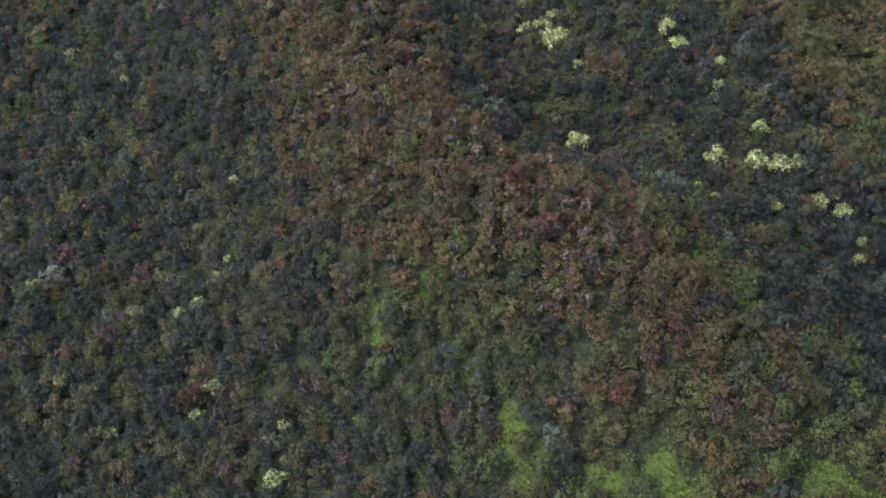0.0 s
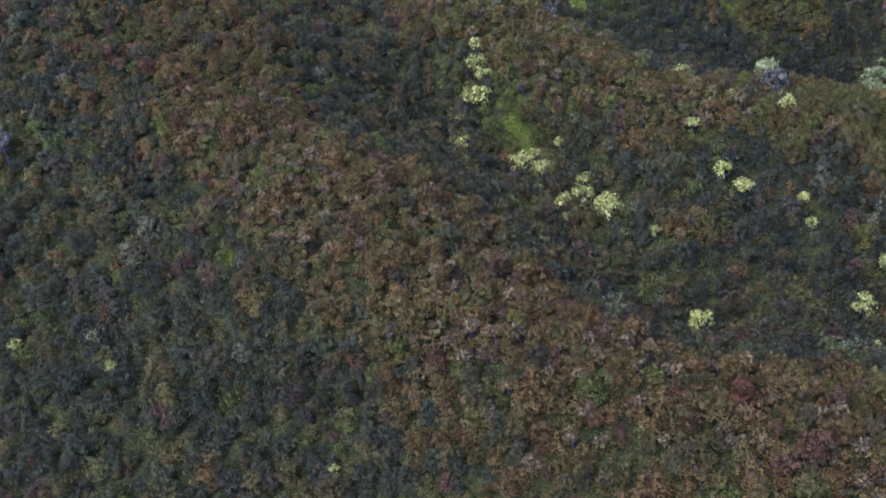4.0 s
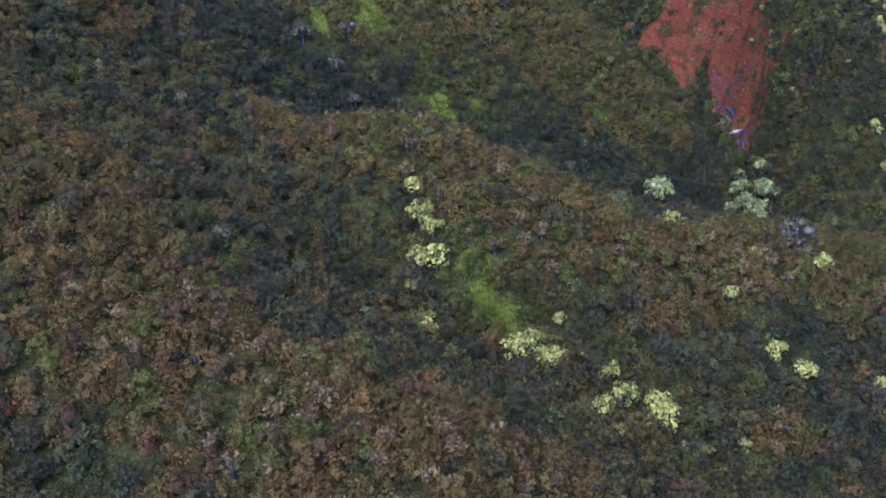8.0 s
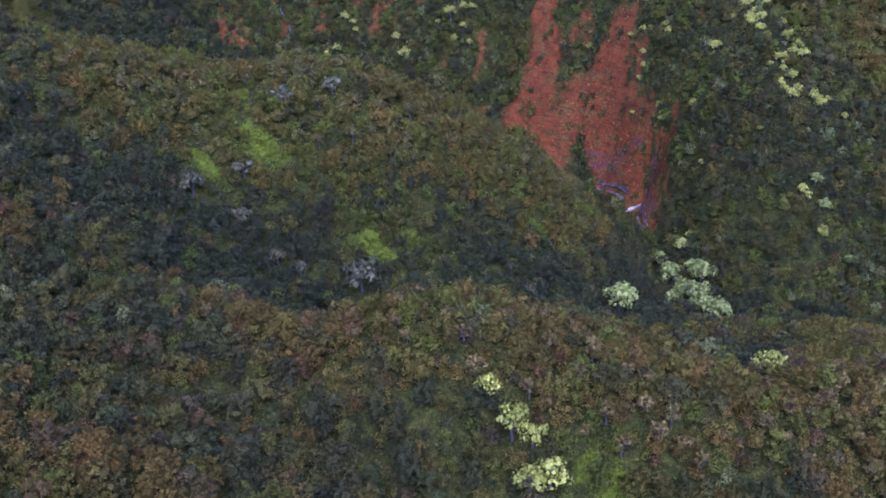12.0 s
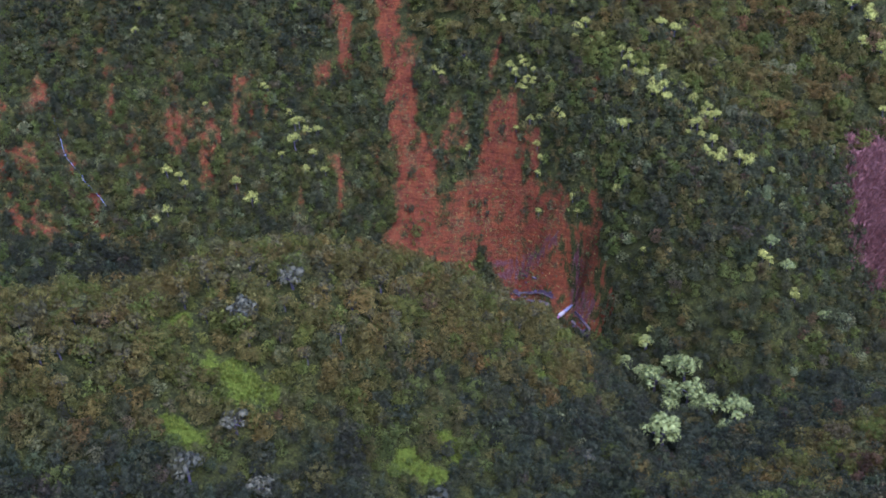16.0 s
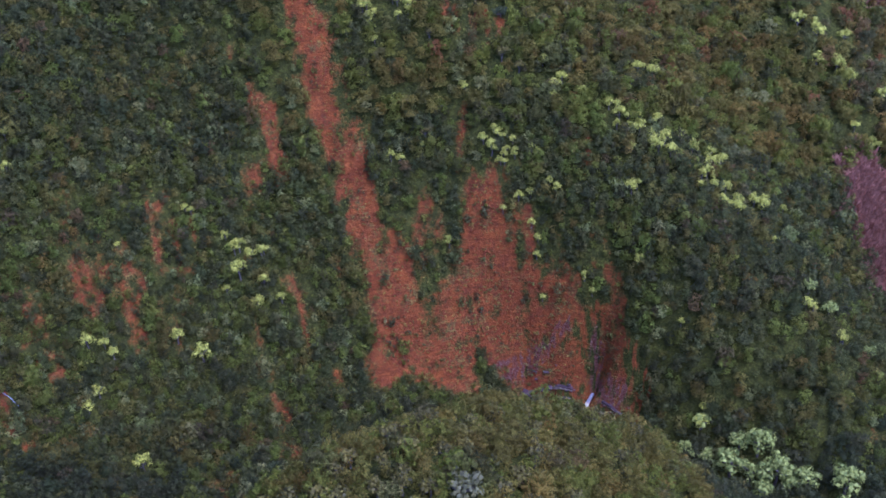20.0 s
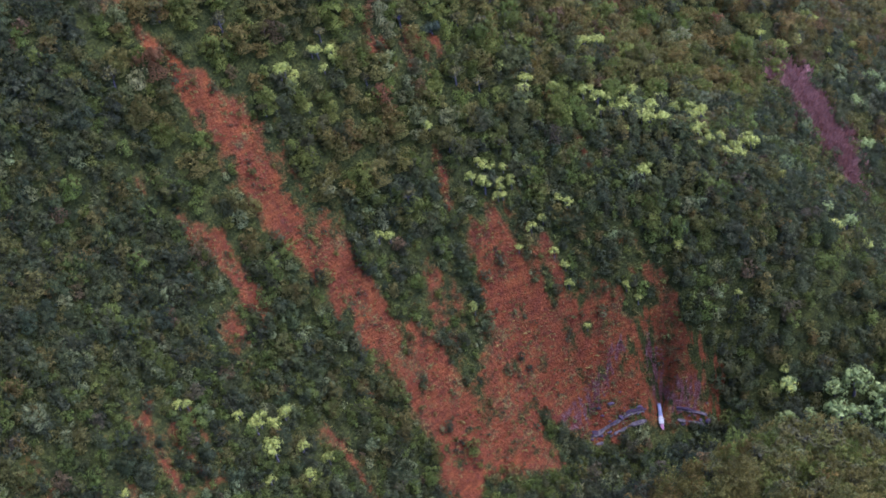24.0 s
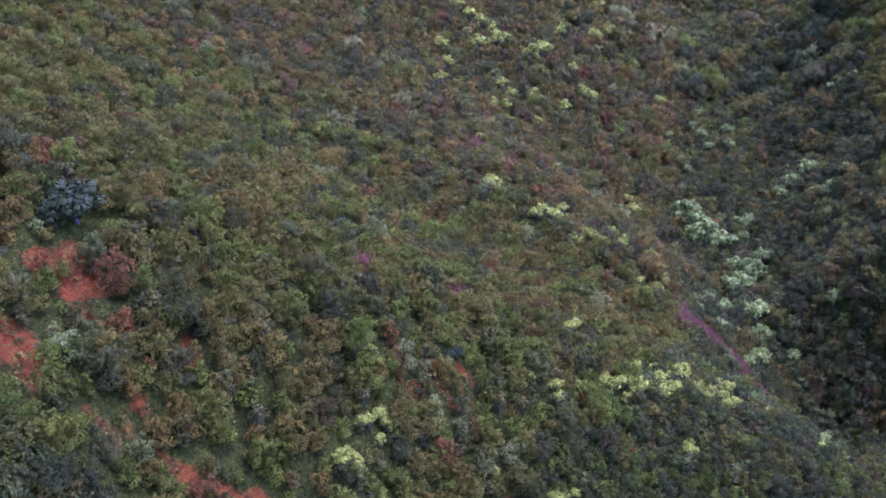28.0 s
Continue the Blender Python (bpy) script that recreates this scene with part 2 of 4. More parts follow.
STREAM = [(-140, -40, 41.5), (-112, -12, 26.1), (-11, 4, -1), (-2, -2, -2), (1, 0, -0.8), (6, -11, -2.9), (20, -30, -3.5), (75, -18, -6.9), (94, -14, 2), (130, -8, -2.5), (209, -22, -5), (290, -20, -8), (360, -10, -10), (460, -40, -14)]
WALL_FOOT = [(-117, 9, 40.4), (-91, 9, 25), (-85, 2, 14.2), (-47, 17, 16.2), (-20, 7, 4.2), (-6, 11, 20.3), (11, 3, 28.6), (20, -7, 22.4), (38, -12, 20.5), (56, -4, 15.3), (62, 2, 21.2), (62, 8, 28.8), (108, 10, 12.2)]
CLIFF = [(-10, 8, 0.3), (-14, 11, 11.1), (-9, 12, 19.9), (-2, 6, 15.4), (3.8, 2.8, 13.8), (5.4, -2.6, 6.6), (1, 5, 20.8), (8, -2, 22.6), (8, -7, -2), (13, -9, 9.1), (13, -13, -0.6)]
WALL_LOWER = [(-112, 23, 47.9), (-60, 24, 32.6), (-33, 27, 36.6), (-6, 20, 40.2), (34, 5, 34.8), (95, 18, 28.6)]
WALL_UPPER = [(-120, 45, 74.7), (-87, 43, 69), (-67, 50, 66.5), (-57, 57, 81.9), (-11, 34, 57.6), (6, 27, 55.6), (61, 25, 38.7), (-52, 51, 67.8), (-15, 35, 55.9)]
WALL_TOP = [(-120, 85, 112), (-31, 70, 95.8), (-20, 54, 83.8), (3, 50, 78.2), (47, 40, 52.8), (68, 38, 52.7), (120, 61, 52.2), (110, 74, 60.6), (11, 94, 103.7), (60, 80, 76.7)]
EAST_FLANK = [(28, -58, 12.1), (50, -62, 21.3), (105, -24, 16.1), (110, -38, 24), (130, -50, 27.1), (180, -50, 22.5), (240, -62, 29.6), (320, -70, 45)]
FAR_NORTH = [(-160, 150, 165), (40, 135, 128), (280, 80, 55), (160, 45, 22), (220, 45, 25), (300, 30, 18)]
FAR_RIM = [(-260, -60, 110), (-220, 60, 125), (-200, -180, 125), (-90, -270, 100), (130, -300, 30), (230, -240, 10), (260, -150, 14), (260, -110, 20), (480, 60, 50), (520, -120, 40)]
LANDFORMS = SOUTH_RIDGE + SOUTH_SLOPE + PALE_GULLY + SOUTH_FLANK + MID_RIDGE + DARK_GULLY + KNOLL + STREAM + WALL_FOOT + CLIFF + WALL_LOWER + WALL_UPPER + WALL_TOP + EAST_FLANK + FAR_NORTH + FAR_RIM

_nodes = np.array(LANDFORMS, float)
_at = _nodes[:, :2] / 50


def _bend(r):
    return r * r * np.log(r + 1e-9)


def _sheet():
    """A thin plate bent over the crests and gullies."""
    k = len(_at)
    flat = np.c_[np.ones(k), _at]
    a = np.block([[_bend(np.linalg.norm(_at[:, None] - _at[None], axis=2)) + 0.01 * np.eye(k), flat], [flat.T, np.zeros((3, 3))]])
    return np.linalg.solve(a, np.r_[_nodes[:, 2], 0, 0, 0])


_coef = _sheet()


def waves(x, y, size, seed):
    """Smooth bumps of about that size in metres, between -1 and 1."""
    rng = np.random.default_rng(seed)
    out = 0.0
    for _ in range(6):
        a, p, s = rng.uniform(0, 2 * math.pi), rng.uniform(0, 2 * math.pi), size * rng.uniform(0.6, 1.5)
        out = out + np.sin((x * math.cos(a) + y * math.sin(a)) * 2 * math.pi / s + p)
    return out / 3.2


def plate(x, y):
    x, y = np.asarray(x, float), np.asarray(y, float)
    out = np.zeros(x.shape)
    fx, fy, fo = x.ravel(), y.ravel(), out.ravel()
    k = len(_at)
    for s in range(0, fx.size, 20000):
        q = np.stack([fx[s:s + 20000], fy[s:s + 20000]], -1) / 50
        d = np.sqrt(((q[:, None] - _at[None]) ** 2).sum(-1))
        fo[s:s + 20000] = _bend(d) @ _coef[:k] + _coef[k] + q @ _coef[k + 1:]
    return fo.reshape(x.shape)


def height(x, y):
    x, y = np.asarray(x, float), np.asarray(y, float)
    far = np.maximum(np.maximum(-190 - x, x - 420), np.maximum(y - 170, -290 - y))
    f = np.clip(far / 130, 0, 1)
    f = f * f * (3 - 2 * f)
    cx, cy = np.clip(x, -260, 520), np.clip(y, -330, 230)
    hills = 60 + 45 * waves(x, y, 420, 5) + 14 * waves(x, y, 140, 6)
    rough = 0.45 * waves(x, y, 11, 7) + 0.25 * waves(x, y, 5, 8)
    z = (plate(cx, cy) + rough) * (1 - f) + hills * f
    # the little shelf in the stream bed on which the wreckage lies
    u = np.clip((x + 1.18) * 0.80 + (y + 0.8) * 0.60, -1.0, 3.2)
    off = np.hypot(x + 1.18 - 0.80 * u, y + 0.8 - 0.60 * u)
    shelf = np.minimum(z, -1.05 + 0.35 * u + 1.5 * np.maximum(off - 0.55, 0))
    return np.where(off < 4.2, shelf + (z - shelf) * np.clip((off - 0.6) / 3.6, 0, 1), z)


# ---- where the vegetation is broken: (x, y, half width) along each scar or patch ----
GULLY_HEAD = [(14.9, -130.1, 1.3), (19.3, -132.7, 1.9), (22, -133, 1.6), (23.5, -137.5, 1.9), (25.3, -135.8, 1.9), (25.4, -141.1, 1), (30.8, -143.1, 1), (33.2, -145.5, 1.4)]
GULLY_MIDDLE = [(43.9, -138.4, 1.9), (44.8, -135.6, 1.6), (47.6, -137.1, 1.6), (49.7, -136.6, 1.6), (52, -140, 0.9), (45.7, -131.1, 1), (50.1, -134, 0.7), (52.1, -132.7, 0.9)]
GULLY_FOOT = [(56.5, -133.2, 1.4), (60.2, -139.4, 1.5), (60.9, -136, 1.7), (64.9, -133.7, 1.6), (65.9, -132, 0.9), (67.1, -135.9, 1.9), (64.4, -141.3, 1.1), (72, -137.6, 0.8), (74.1, -136.3, 0.9), (77.5, -132.9, 0.9)]
MID_RIDGE_PALE = [(62.5, -113.4, 1.3), (71.3, -114.1, 1.5), (45.2, -102.5, 2), (60.1, -102.8, 0.9), (68.5, -97.4, 1.3), (84.3, -108.6, 1)]
STREAM_GROVE = [(19, -28.5, 2.5), (24, -29.5, 2.3), (20, -22.8, 2), (26, -35.5, 2.4), (14, -21.5, 1.6), (23.5, -34, 1.9), (22.4, -25.4, 2.8), (16.2, -26, 3), (21.8, -31.9, 3.2), (29.3, -41, 2.9), (12.3, -56.4, 3.4), (15.9, -16.3, 1.7), (11.4, -18.7, 1.9), (24.9, -24, 1.2), (18.1, -33.4, 2.1), (26.6, -44.1, 1.5)]
SOUTH_SLOPE_PALE = [(149.6, -193.9, 1.9), (117.4, -203.8, 1.3), (112, -198.3, 0.9), (113.4, -200.5, 0.7), (114.1, -215.2, 1.3), (117.5, -207.4, 1.1), (135.2, -205.2, 1.2), (132.6, -202.1, 1.4), (142.7, -191.7, 1.1), (133.5, -218.8, 1.1), (103.4, -233.5, 1.4), (121.9, -228, 1.3), (97.9, -208.5, 0.9), (101.3, -204.1, 0.9), (95.2, -196.6, 1), (60.2, -217.9, 1.2), (46.2, -230.1, 1.2), (136.8, -179.9, 0.7)]
RIDGE_FAR_PALE = [(94.1, -137.8, 1.8), (110.1, -127.9, 1.1), (87.8, -110.2, 1.1), (101.5, -107.7, 1.4), (106, -116.7, 1.6), (75.3, -113.2, 1.5)]
LOWER_GULLY_PALE = [(110, -111.4, 1.8), (111.1, -108, 1.6), (110.4, -104.4, 1.2), (119.2, -104.7, 1.3), (118.7, -111.4, 0.9), (121.1, -101.9, 1.3), (118.2, -106.2, 1), (117.6, -101.3, 0.8), (126.6, -101.1, 0.9), (129.9, -103, 0.9), (116.5, -120.3, 0.8), (113.7, -122.5, 0.8)]
WALL_WEST_PALE = [(-60.9, 26.5, 1.2), (-58.2, 26.1, 1.2), (-55.9, 26.7, 1.1), (-60.8, 23.7, 1.8), (-56.8, 23, 1.3), (-58.8, 20.5, 1.3), (-54.3, 21.5, 1.1), (-63.8, 21.8, 0.9), (-74.3, 16.5, 1.5), (-70.9, 14.3, 1.8), (-89.2, 15.2, 1.5), (-86.7, 15.2, 1.1), (-85.5, 14.3, 1.1), (-89.3, 9.4, 1.3), (-91.3, 7.2, 1.1), (-84.6, -0, 1.7), (-66.9, 31.1, 0.9), (-80.8, 26.5, 0.7), (-95.7, 33.7, 1.1), (-94.7, 37.3, 1.1)]
WALL_PALE = [(-27.8, 31.5, 1), (-26.1, 30.9, 1), (-7.4, 26.5, 1), (-9.1, 26, 1), (-8.1, 23.7, 1), (-5.1, 23.2, 0.9), (-6.7, 24.2, 0.9), (-20.3, 21.1, 1.1), (-6.4, 19, 1), (-4.2, 18.3, 1), (-9.5, 19.5, 0.8), (-5.1, 15.9, 0.9), (-4.4, 14.4, 0.9), (-5.1, 13.4, 0.9), (-5.2, 10.4, 0.8), (0.4, 16.5, 1), (11.1, 2.5, 1.1), (2.2, 7, 1), (3.1, 5.5, 0.9)]
WALL_EAST_PALE = [(13.8, 21.8, 1.1), (15.6, 21.7, 0.8), (14.1, 18.6, 0.9), (16.4, 18.8, 1.4), (18.6, 18.9, 1), (16.4, 18, 0.8), (19.7, 15.7, 1), (19.6, 14.2, 1.4), (21.9, 14, 1.4), (20.1, 13.1, 1.4), (26.5, 15.3, 1.2), (28.6, 14.9, 0.8), (22.2, 11.9, 1.4), (24.1, 11.7, 1), (31.1, 12, 1.4), (30.3, 10.6, 1.2), (32.7, 10.8, 1.5), (31.7, 12.9, 0.8), (27.3, 8.4, 1.2), (26.3, 7.2, 0.8), (29.2, 7, 1), (31.5, 6.5, 1.2), (29.4, 4.1, 1.2), (30.4, 3.4, 1.2), (33.3, 4.6, 1.3), (37.1, 4.8, 1.3), (40, 5.3, 1.1), (33.3, 3.8, 1), (44.1, 4.6, 0.9), (73.9, 16.7, 1.5), (76.2, 16.7, 1), (71.8, 20.1, 1.1), (91.9, 18.1, 1.2), (89.2, 12.9, 1.2), (37.7, -2.7, 1), (27.6, -4.3, 0.9), (39.4, -12, 1.3), (45.4, -16, 1.4), (103.3, 13.6, 1.1), (6.7, 27.7, 1.3), (4.7, 26.9, 1.3), (4.1, 26.1, 0.9), (9, 32.9, 1.1), (23.1, 27.8, 1.4), (26, 27.1, 1.4), (4, 30.7, 1.1), (-7.9, 27.3, 0.8), (-6.8, 25.8, 0.8), (-5.2, 24.5, 0.8), (-10.3, 27, 1.1), (-9.2, 25.3, 1.3), (-7.2, 23.9, 0.9), (-7.4, 23.3, 0.8), (-5.5, 22.9, 0.8), (-1.4, 21.3, 0.8), (13, 9.8, 1.3), (14.2, 9.9, 1), (15.5, 14.9, 0.8), (40.9, -12.2, 1), (45.8, -16.2, 0.9), (15.6, -16.2, 1.7), (16.9, -15, 1), (15.9, -6.2, 0.8)]
WALL_CREST_PALE = [(-26, 46.5, 1.1), (-24.7, 45.8, 0.7), (-26.2, 45.2, 0.7), (-20.1, 45.3, 1), (-18.3, 44.4, 1), (-11.4, 33.3, 0.7), (-55.5, 26.8, 1.2), (-59.8, 26.8, 1.4), (-61.8, 28.2, 0.9), (-67.8, 31.6, 0.7)]
SPUR_PALE = [(219.1, 84.9, 2.3), (218.1, 81.2, 1.9), (215.2, 77.3, 2.3), (216.2, 74, 1.9), (184, 83.4, 2.1), (200.1, 75, 2.6), (211.1, 71.5, 2.3), (216.6, 69.7, 1.9), (216.1, 61.8, 2.7), (222.9, 59, 2.7), (224.9, 49.4, 1.6), (247.1, 56.1, 2.5), (261.6, 45.8, 2.6), (272.4, 41.6, 2.7), (275.6, 36.8, 2.2), (266.8, 52.1, 2.2), (276.3, 57, 2.7), (297.1, 46.4, 2.3), (259.6, 32, 1.9), (186.4, 66.4, 1.8), (191.1, 58.2, 2.2), (157, 77.8, 1.9), (174.5, 80, 1.7), (163.7, 65.9, 2), (172.1, 63.5, 1.7), (182.9, 63.5, 1.8), (177.9, 55.8, 1.4), (113.5, 60.3, 1.6), (109.2, 57.6, 1.3), (243.9, 22.7, 1.9), (198.7, 49.8, 1.8), (211.4, 44.8, 2.3), (216.6, 42.6, 1.9), (71.4, 47.8, 1.6), (68.5, 46.3, 1.3), (68.2, 38.8, 1.6), (71.5, 37.7, 1.4), (71.4, 36.1, 1.4), (69.3, 32.2, 1.4), (73.1, 29.9, 1.6), (75.2, 28, 1.4), (78.2, 35.3, 1.2), (86.3, 26.6, 1.2), (81.3, 24, 1.4), (164.6, 29.4, 1.7), (157.2, 27.4, 1.7), (79.6, 16.2, 1.1), (90.2, 18.9, 1.1)]
EAST_GROVE = [(166.6, 12.8, 4.5), (159, 8, 4.7), (154, 3.4, 4), (164, 10.3, 3.8), (168.8, -2.5, 2.6), (137.3, -4.3, 4), (118.2, -0.1, 4.1), (103.5, -4.2, 3.3), (94.8, -4.3, 2.4), (87.5, -4, 2.4), (79, -1.2, 1.8), (98.5, 3.5, 2.2), (85.3, 5, 1.8), (98.4, 7.2, 1.9), (146.1, -7.7, 2.9), (144.4, -0.2, 2.9), (194.8, -18.8, 2.8), (199.6, -24.2, 3.4), (205.6, -26.5, 1.9), (196.2, -28.8, 1.5), (175.1, -32.6, 2.1), (173.9, -23.4, 2.1), (170.7, -26.1, 2.1), (171.1, -28.4, 2.1), (154.6, -25.9, 2), (188.4, -15, 2.2), (172.5, -5.1, 2.1), (162.3, -3.1, 2), (237.1, 11.2, 2.1), (233.2, 8.4, 2.1), (250.7, 9.2, 1.9), (227.2, 5.6, 1.8), (242.5, -0.4, 2.1), (232.3, -1.1, 2.1), (223.1, 18.6, 1.6), (211.5, 14.8, 1.6), (205.3, 13, 1.5), (310, -7.7, 2), (302.4, -14, 2.4), (298.7, -18.2, 1.9), (290.4, -23, 2.4), (250.3, -30.6, 2.1), (249.2, -36, 1.7), (243.1, -42.4, 1.7), (101.9, -20.8, 1.9), (93.3, -11.6, 1.6), (87.9, -13, 1.1), (41.6, -9.3, 1.5), (44.5, -12.5, 1.5), (52.3, -17, 1.5)]
SILVER = [(-46.5, -61.8, 2.1), (-52.3, -70.9, 2), (-51.6, -86.7, 1.9), (-55.8, -96.5, 2.2), (-47.5, -94.3, 1.9), (-39.3, -96.8, 1.5), (-35.2, -96.2, 1.4), (-25.5, -92.2, 3.3), (-2.4, -69, 1.4), (-53.8, -126.5, 1.2), (-26.3, -104.9, 1.5)]
SOUTH_SILVER = [(13.6, -220.1, 2.7), (4.4, -205.3, 1.7), (-16.8, -213.1, 2.1), (62.7, -94.7, 2.6)]
DARK = [(-20.4, 74.5, 3.7), (11.8, 57, 2.1), (-1.1, 39.6, 1.7)]
SLIDE_MAIN = [[(-39.2, 55.6, 0.6), (-38.8, 52.2, 1.4), (-37.6, 49.2, 2.6), (-37.6, 45.5, 3.0), (-37.1, 41.8, 3.0), (-36.3, 37.5, 3.2), (-35.9, 33.6, 3.2), (-36.2, 30.6, 3.2), (-35.2, 27.3, 2.4)], [(-33.2, 22.9, 2.5), (-32.9, 19.9, 3.7), (-33.0, 17.3, 3.8), (-33.7, 14.5, 2.8), (-38.2, 12.3, 2.8)], [(-51.3, 46.5, 0.7), (-49.8, 44.3, 1.1), (-48.3, 42.2, 1.4), (-48.3, 39.5, 1.3), (-48.8, 36.7, 1.3)], [(-53.9, 37.2, 0.9), (-54.8, 36.2, 0.9)], [(-52.6, 49.9, 0.7), (-52.1, 49.5, 0.6)]]
SLIDE_LOWER = [[(-13.6, 23.8, 1.6), (-12.2, 20.4, 3.5), (-12.5, 17.6, 4.8), (-13.3, 15.0, 5.6), (-15.5, 12.9, 6.3), (-22.4, 12.1, 4.9), (-29.7, 11.9, 3.2)], [(-1.6, 7.7, 1.6), (-3.0, 6.6, 3.0), (-7.9, 8.3, 4.4)], [(-6.5, 15.8, 1.9), (-9.6, 17.6, 2.6)]]
SLIDE_EDGE = [[(2.3, 4.4, 3.7), (3.4, 1.9, 3.8)], [(-3.7, 3.2, 2.5), (-8.2, 7.1, 3.7), (-17.9, 9.6, 2.9)], [(5.8, -2.0, 1.6), (4.4, 0.1, 1.9)], [(-24.2, 23.4, 2.9), (-24.7, 20.9, 3.3), (-24.8, 17.7, 3.0)]]
SLIDE_SIDE = [[(-12.6, 30.8, 1.0), (-14.3, 28.5, 1.2)], [(-9.0, 41.3, 1.4), (-3.0, 38.6, 1.8)], [(-0.0, 9.0, 1.0), (0.2, 8.5, 0.8)], [(6.1, 18.7, 1.9), (3.4, 18.1, 1.1)], [(-74.4, 29.8, 1.6), (-73.0, 26.2, 1.6)], [(-50.0, 23.8, 1.0), (-49.0, 22.5, 1.0)], [(-39.1, 26.7, 1.4), (-41.2, 25.0, 1.0)], [(-38.3, 31, 1.4), (-36.4, 30.6, 1.4)], [(-36.4, 24.7, 1.8), (-40.7, 26.3, 1.3)]]
SCAR_WEST = [[(-123.6, 14.7, 2.9), (-116, 5, 3.1)], [(-121.7, 4.6, 3.2), (-114.2, -2.8, 3.7)], [(-116.9, 19.3, 2.6), (-112.9, 16.1, 3.2)], [(-108.1, 12.1, 1.6), (-103.6, 5.8, 1.7)], [(-88.2, 26, 2.6), (-83.8, 22.7, 4.5), (-78.3, 19.6, 3.8)], [(-71.5, 29.7, 3.2), (-70.6, 26.7, 2.9)], [(-97.4, 17.2, 2.5), (-96.2, 13.6, 2.2)], [(-105.5, 31.3, 1.3), (-101, 28.8, 1.3)], [(-100.7, 23.3, 1.9), (-97.9, 20.2, 1.9)], [(-61.8, 16.8, 1.9), (-60.2, 13.9, 1.4)], [(-52.1, 23.4, 1.3), (-49.8, 16.4, 1.8)], [(-69.4, 19.6, 1.4), (-69.1, 18.8, 1.1)], [(-54.1, 36, 1.6), (-55, 34.6, 1.3)], [(-119.1, 26.2, 1.2), (-115.8, 23, 1.4)], [(-89.8, 28.5, 1.6), (-86.7, 29.6, 1.3)]]
SCAR_FOOT = [[(-59.6, 7.4, 1.9), (-58, -10.1, 2.9)], [(-72.1, -4.3, 1.8), (-72.2, -20, 1.6)], [(-47.7, 12.7, 1.4), (-47.2, 7.2, 1.3)], [(-102.7, 3.6, 1.3), (-99.7, 1.1, 1)], [(41.3, -32.7, 1.7), (37, -40.3, 1.6)]]
SCAR_CREST = [[(-39.8, 72, 1.5), (-40.9, 69.8, 1.8)], [(-43.5, 69.7, 1.3), (-43.1, 68.1, 1.0)], [(-27.5, 75.6, 0.7), (-31.7, 75, 0.8)], [(-25.5, 72.2, 1.3), (-28.2, 71.5, 1.1)], [(-30.1, 69.6, 1.9), (-28.2, 68.8, 1.6), (-31.1, 68.6, 1.2)], [(-29.5, 66.4, 0.8), (-30.9, 67.2, 0.8)], [(-28.2, 60.8, 0.7), (-28.8, 60.3, 0.6)], [(-34.4, 62, 0.8), (-37.5, 61.6, 0.7)], [(-36.2, 60.4, 0.4), (-35.5, 60.1, 0.4)], [(-41.5, 62.9, 1.0), (-42.1, 63.1, 0.7)], [(-40.5, 59.1, 0.7), (-40.9, 58.5, 0.5)], [(-39.6, 56.6, 0.8), (-39.8, 55.4, 1.2), (-38.8, 53.2, 1.1)], [(-10.6, 43.6, 0.8), (-11.1, 41.7, 0.8)], [(-5.7, 41.2, 0.6), (-4.1, 40.1, 0.5)], [(-12.6, 52.4, 0.8), (-10.9, 51.7, 0.5)], [(180.4, 9.6, 1.5), (176.3, 6.3, 1.9)], [(229.4, -4.7, 1.3), (227.6, -5.6, 1.0)]]
SCAR_SOUTH = [[(4.5, -122.4, 1.5), (7.3, -119.8, 1.7)]]
GRASS_GULLY = [[(31.5, -133.2, 2.1), (34.7, -133.6, 2.1), (39.4, -134.5, 1.9)], [(52.7, -170.2, 1.3), (52.6, -172.6, 0.9)]]
GRASS_KNOLL = [[(-53.8, -79.5, 3.2), (-50.2, -79.1, 1.7)], [(-56.9, -89, 2), (-59.7, -89.3, 1.1)], [(-29.1, -82, 2.5), (-26.2, -82.6, 1.9)], [(-23.3, -75.8, 1.7), (-22, -77.1, 1.7)], [(-8.7, -49.2, 0.9), (-7, -49.8, 0.9)]]
GRASS_KNOLL_TOP = [[(-53.4, -78.9, 2.3), (-48.9, -79.7, 1.7)], [(-65.3, -73.1, 0.8), (-60.5, -71.8, 1)], [(-72.8, -70.9, 0.8), (-76, -69.7, 0.6)], [(-25.9, -75.2, 1.2), (-25.2, -75.8, 0.8)]]
GRASS_SOUTH = [[(133, -175.6, 1.4), (135.3, -176.6, 1.8)], [(132.1, -166.5, 1.6), (135.3, -166.4, 1.2)], [(142.4, -164.9, 1.7), (145.5, -164.1, 1.5)], [(153, -160.3, 1.9), (160, -159.8, 2.2)], [(165.2, -151.5, 1.8), (166.7, -150.5, 1.8)], [(166.8, -143.4, 2.5), (169.6, -142.3, 2.1)], [(142.7, -126.6, 1.4), (143.5, -124.5, 1)], [(171.7, -127.5, 2.1), (174, -122.5, 1.8)], [(153.3, -116.8, 1.4), (154.6, -113.6, 1.2)], [(133.7, -128.4, 1.3), (136.3, -127.6, 0.8)]]
GRASS_WEST = [[(54.8, -194.7, 1.1), (59.1, -195.6, 1.2)], [(29.5, -132.4, 1.8), (35.8, -134, 1.7)]]
MAUVE_SLOPE = [[(70, 10.2, 4.2), (69, 6.5, 5.8), (68, 2, 5.6), (67, -2, 3.2)]]
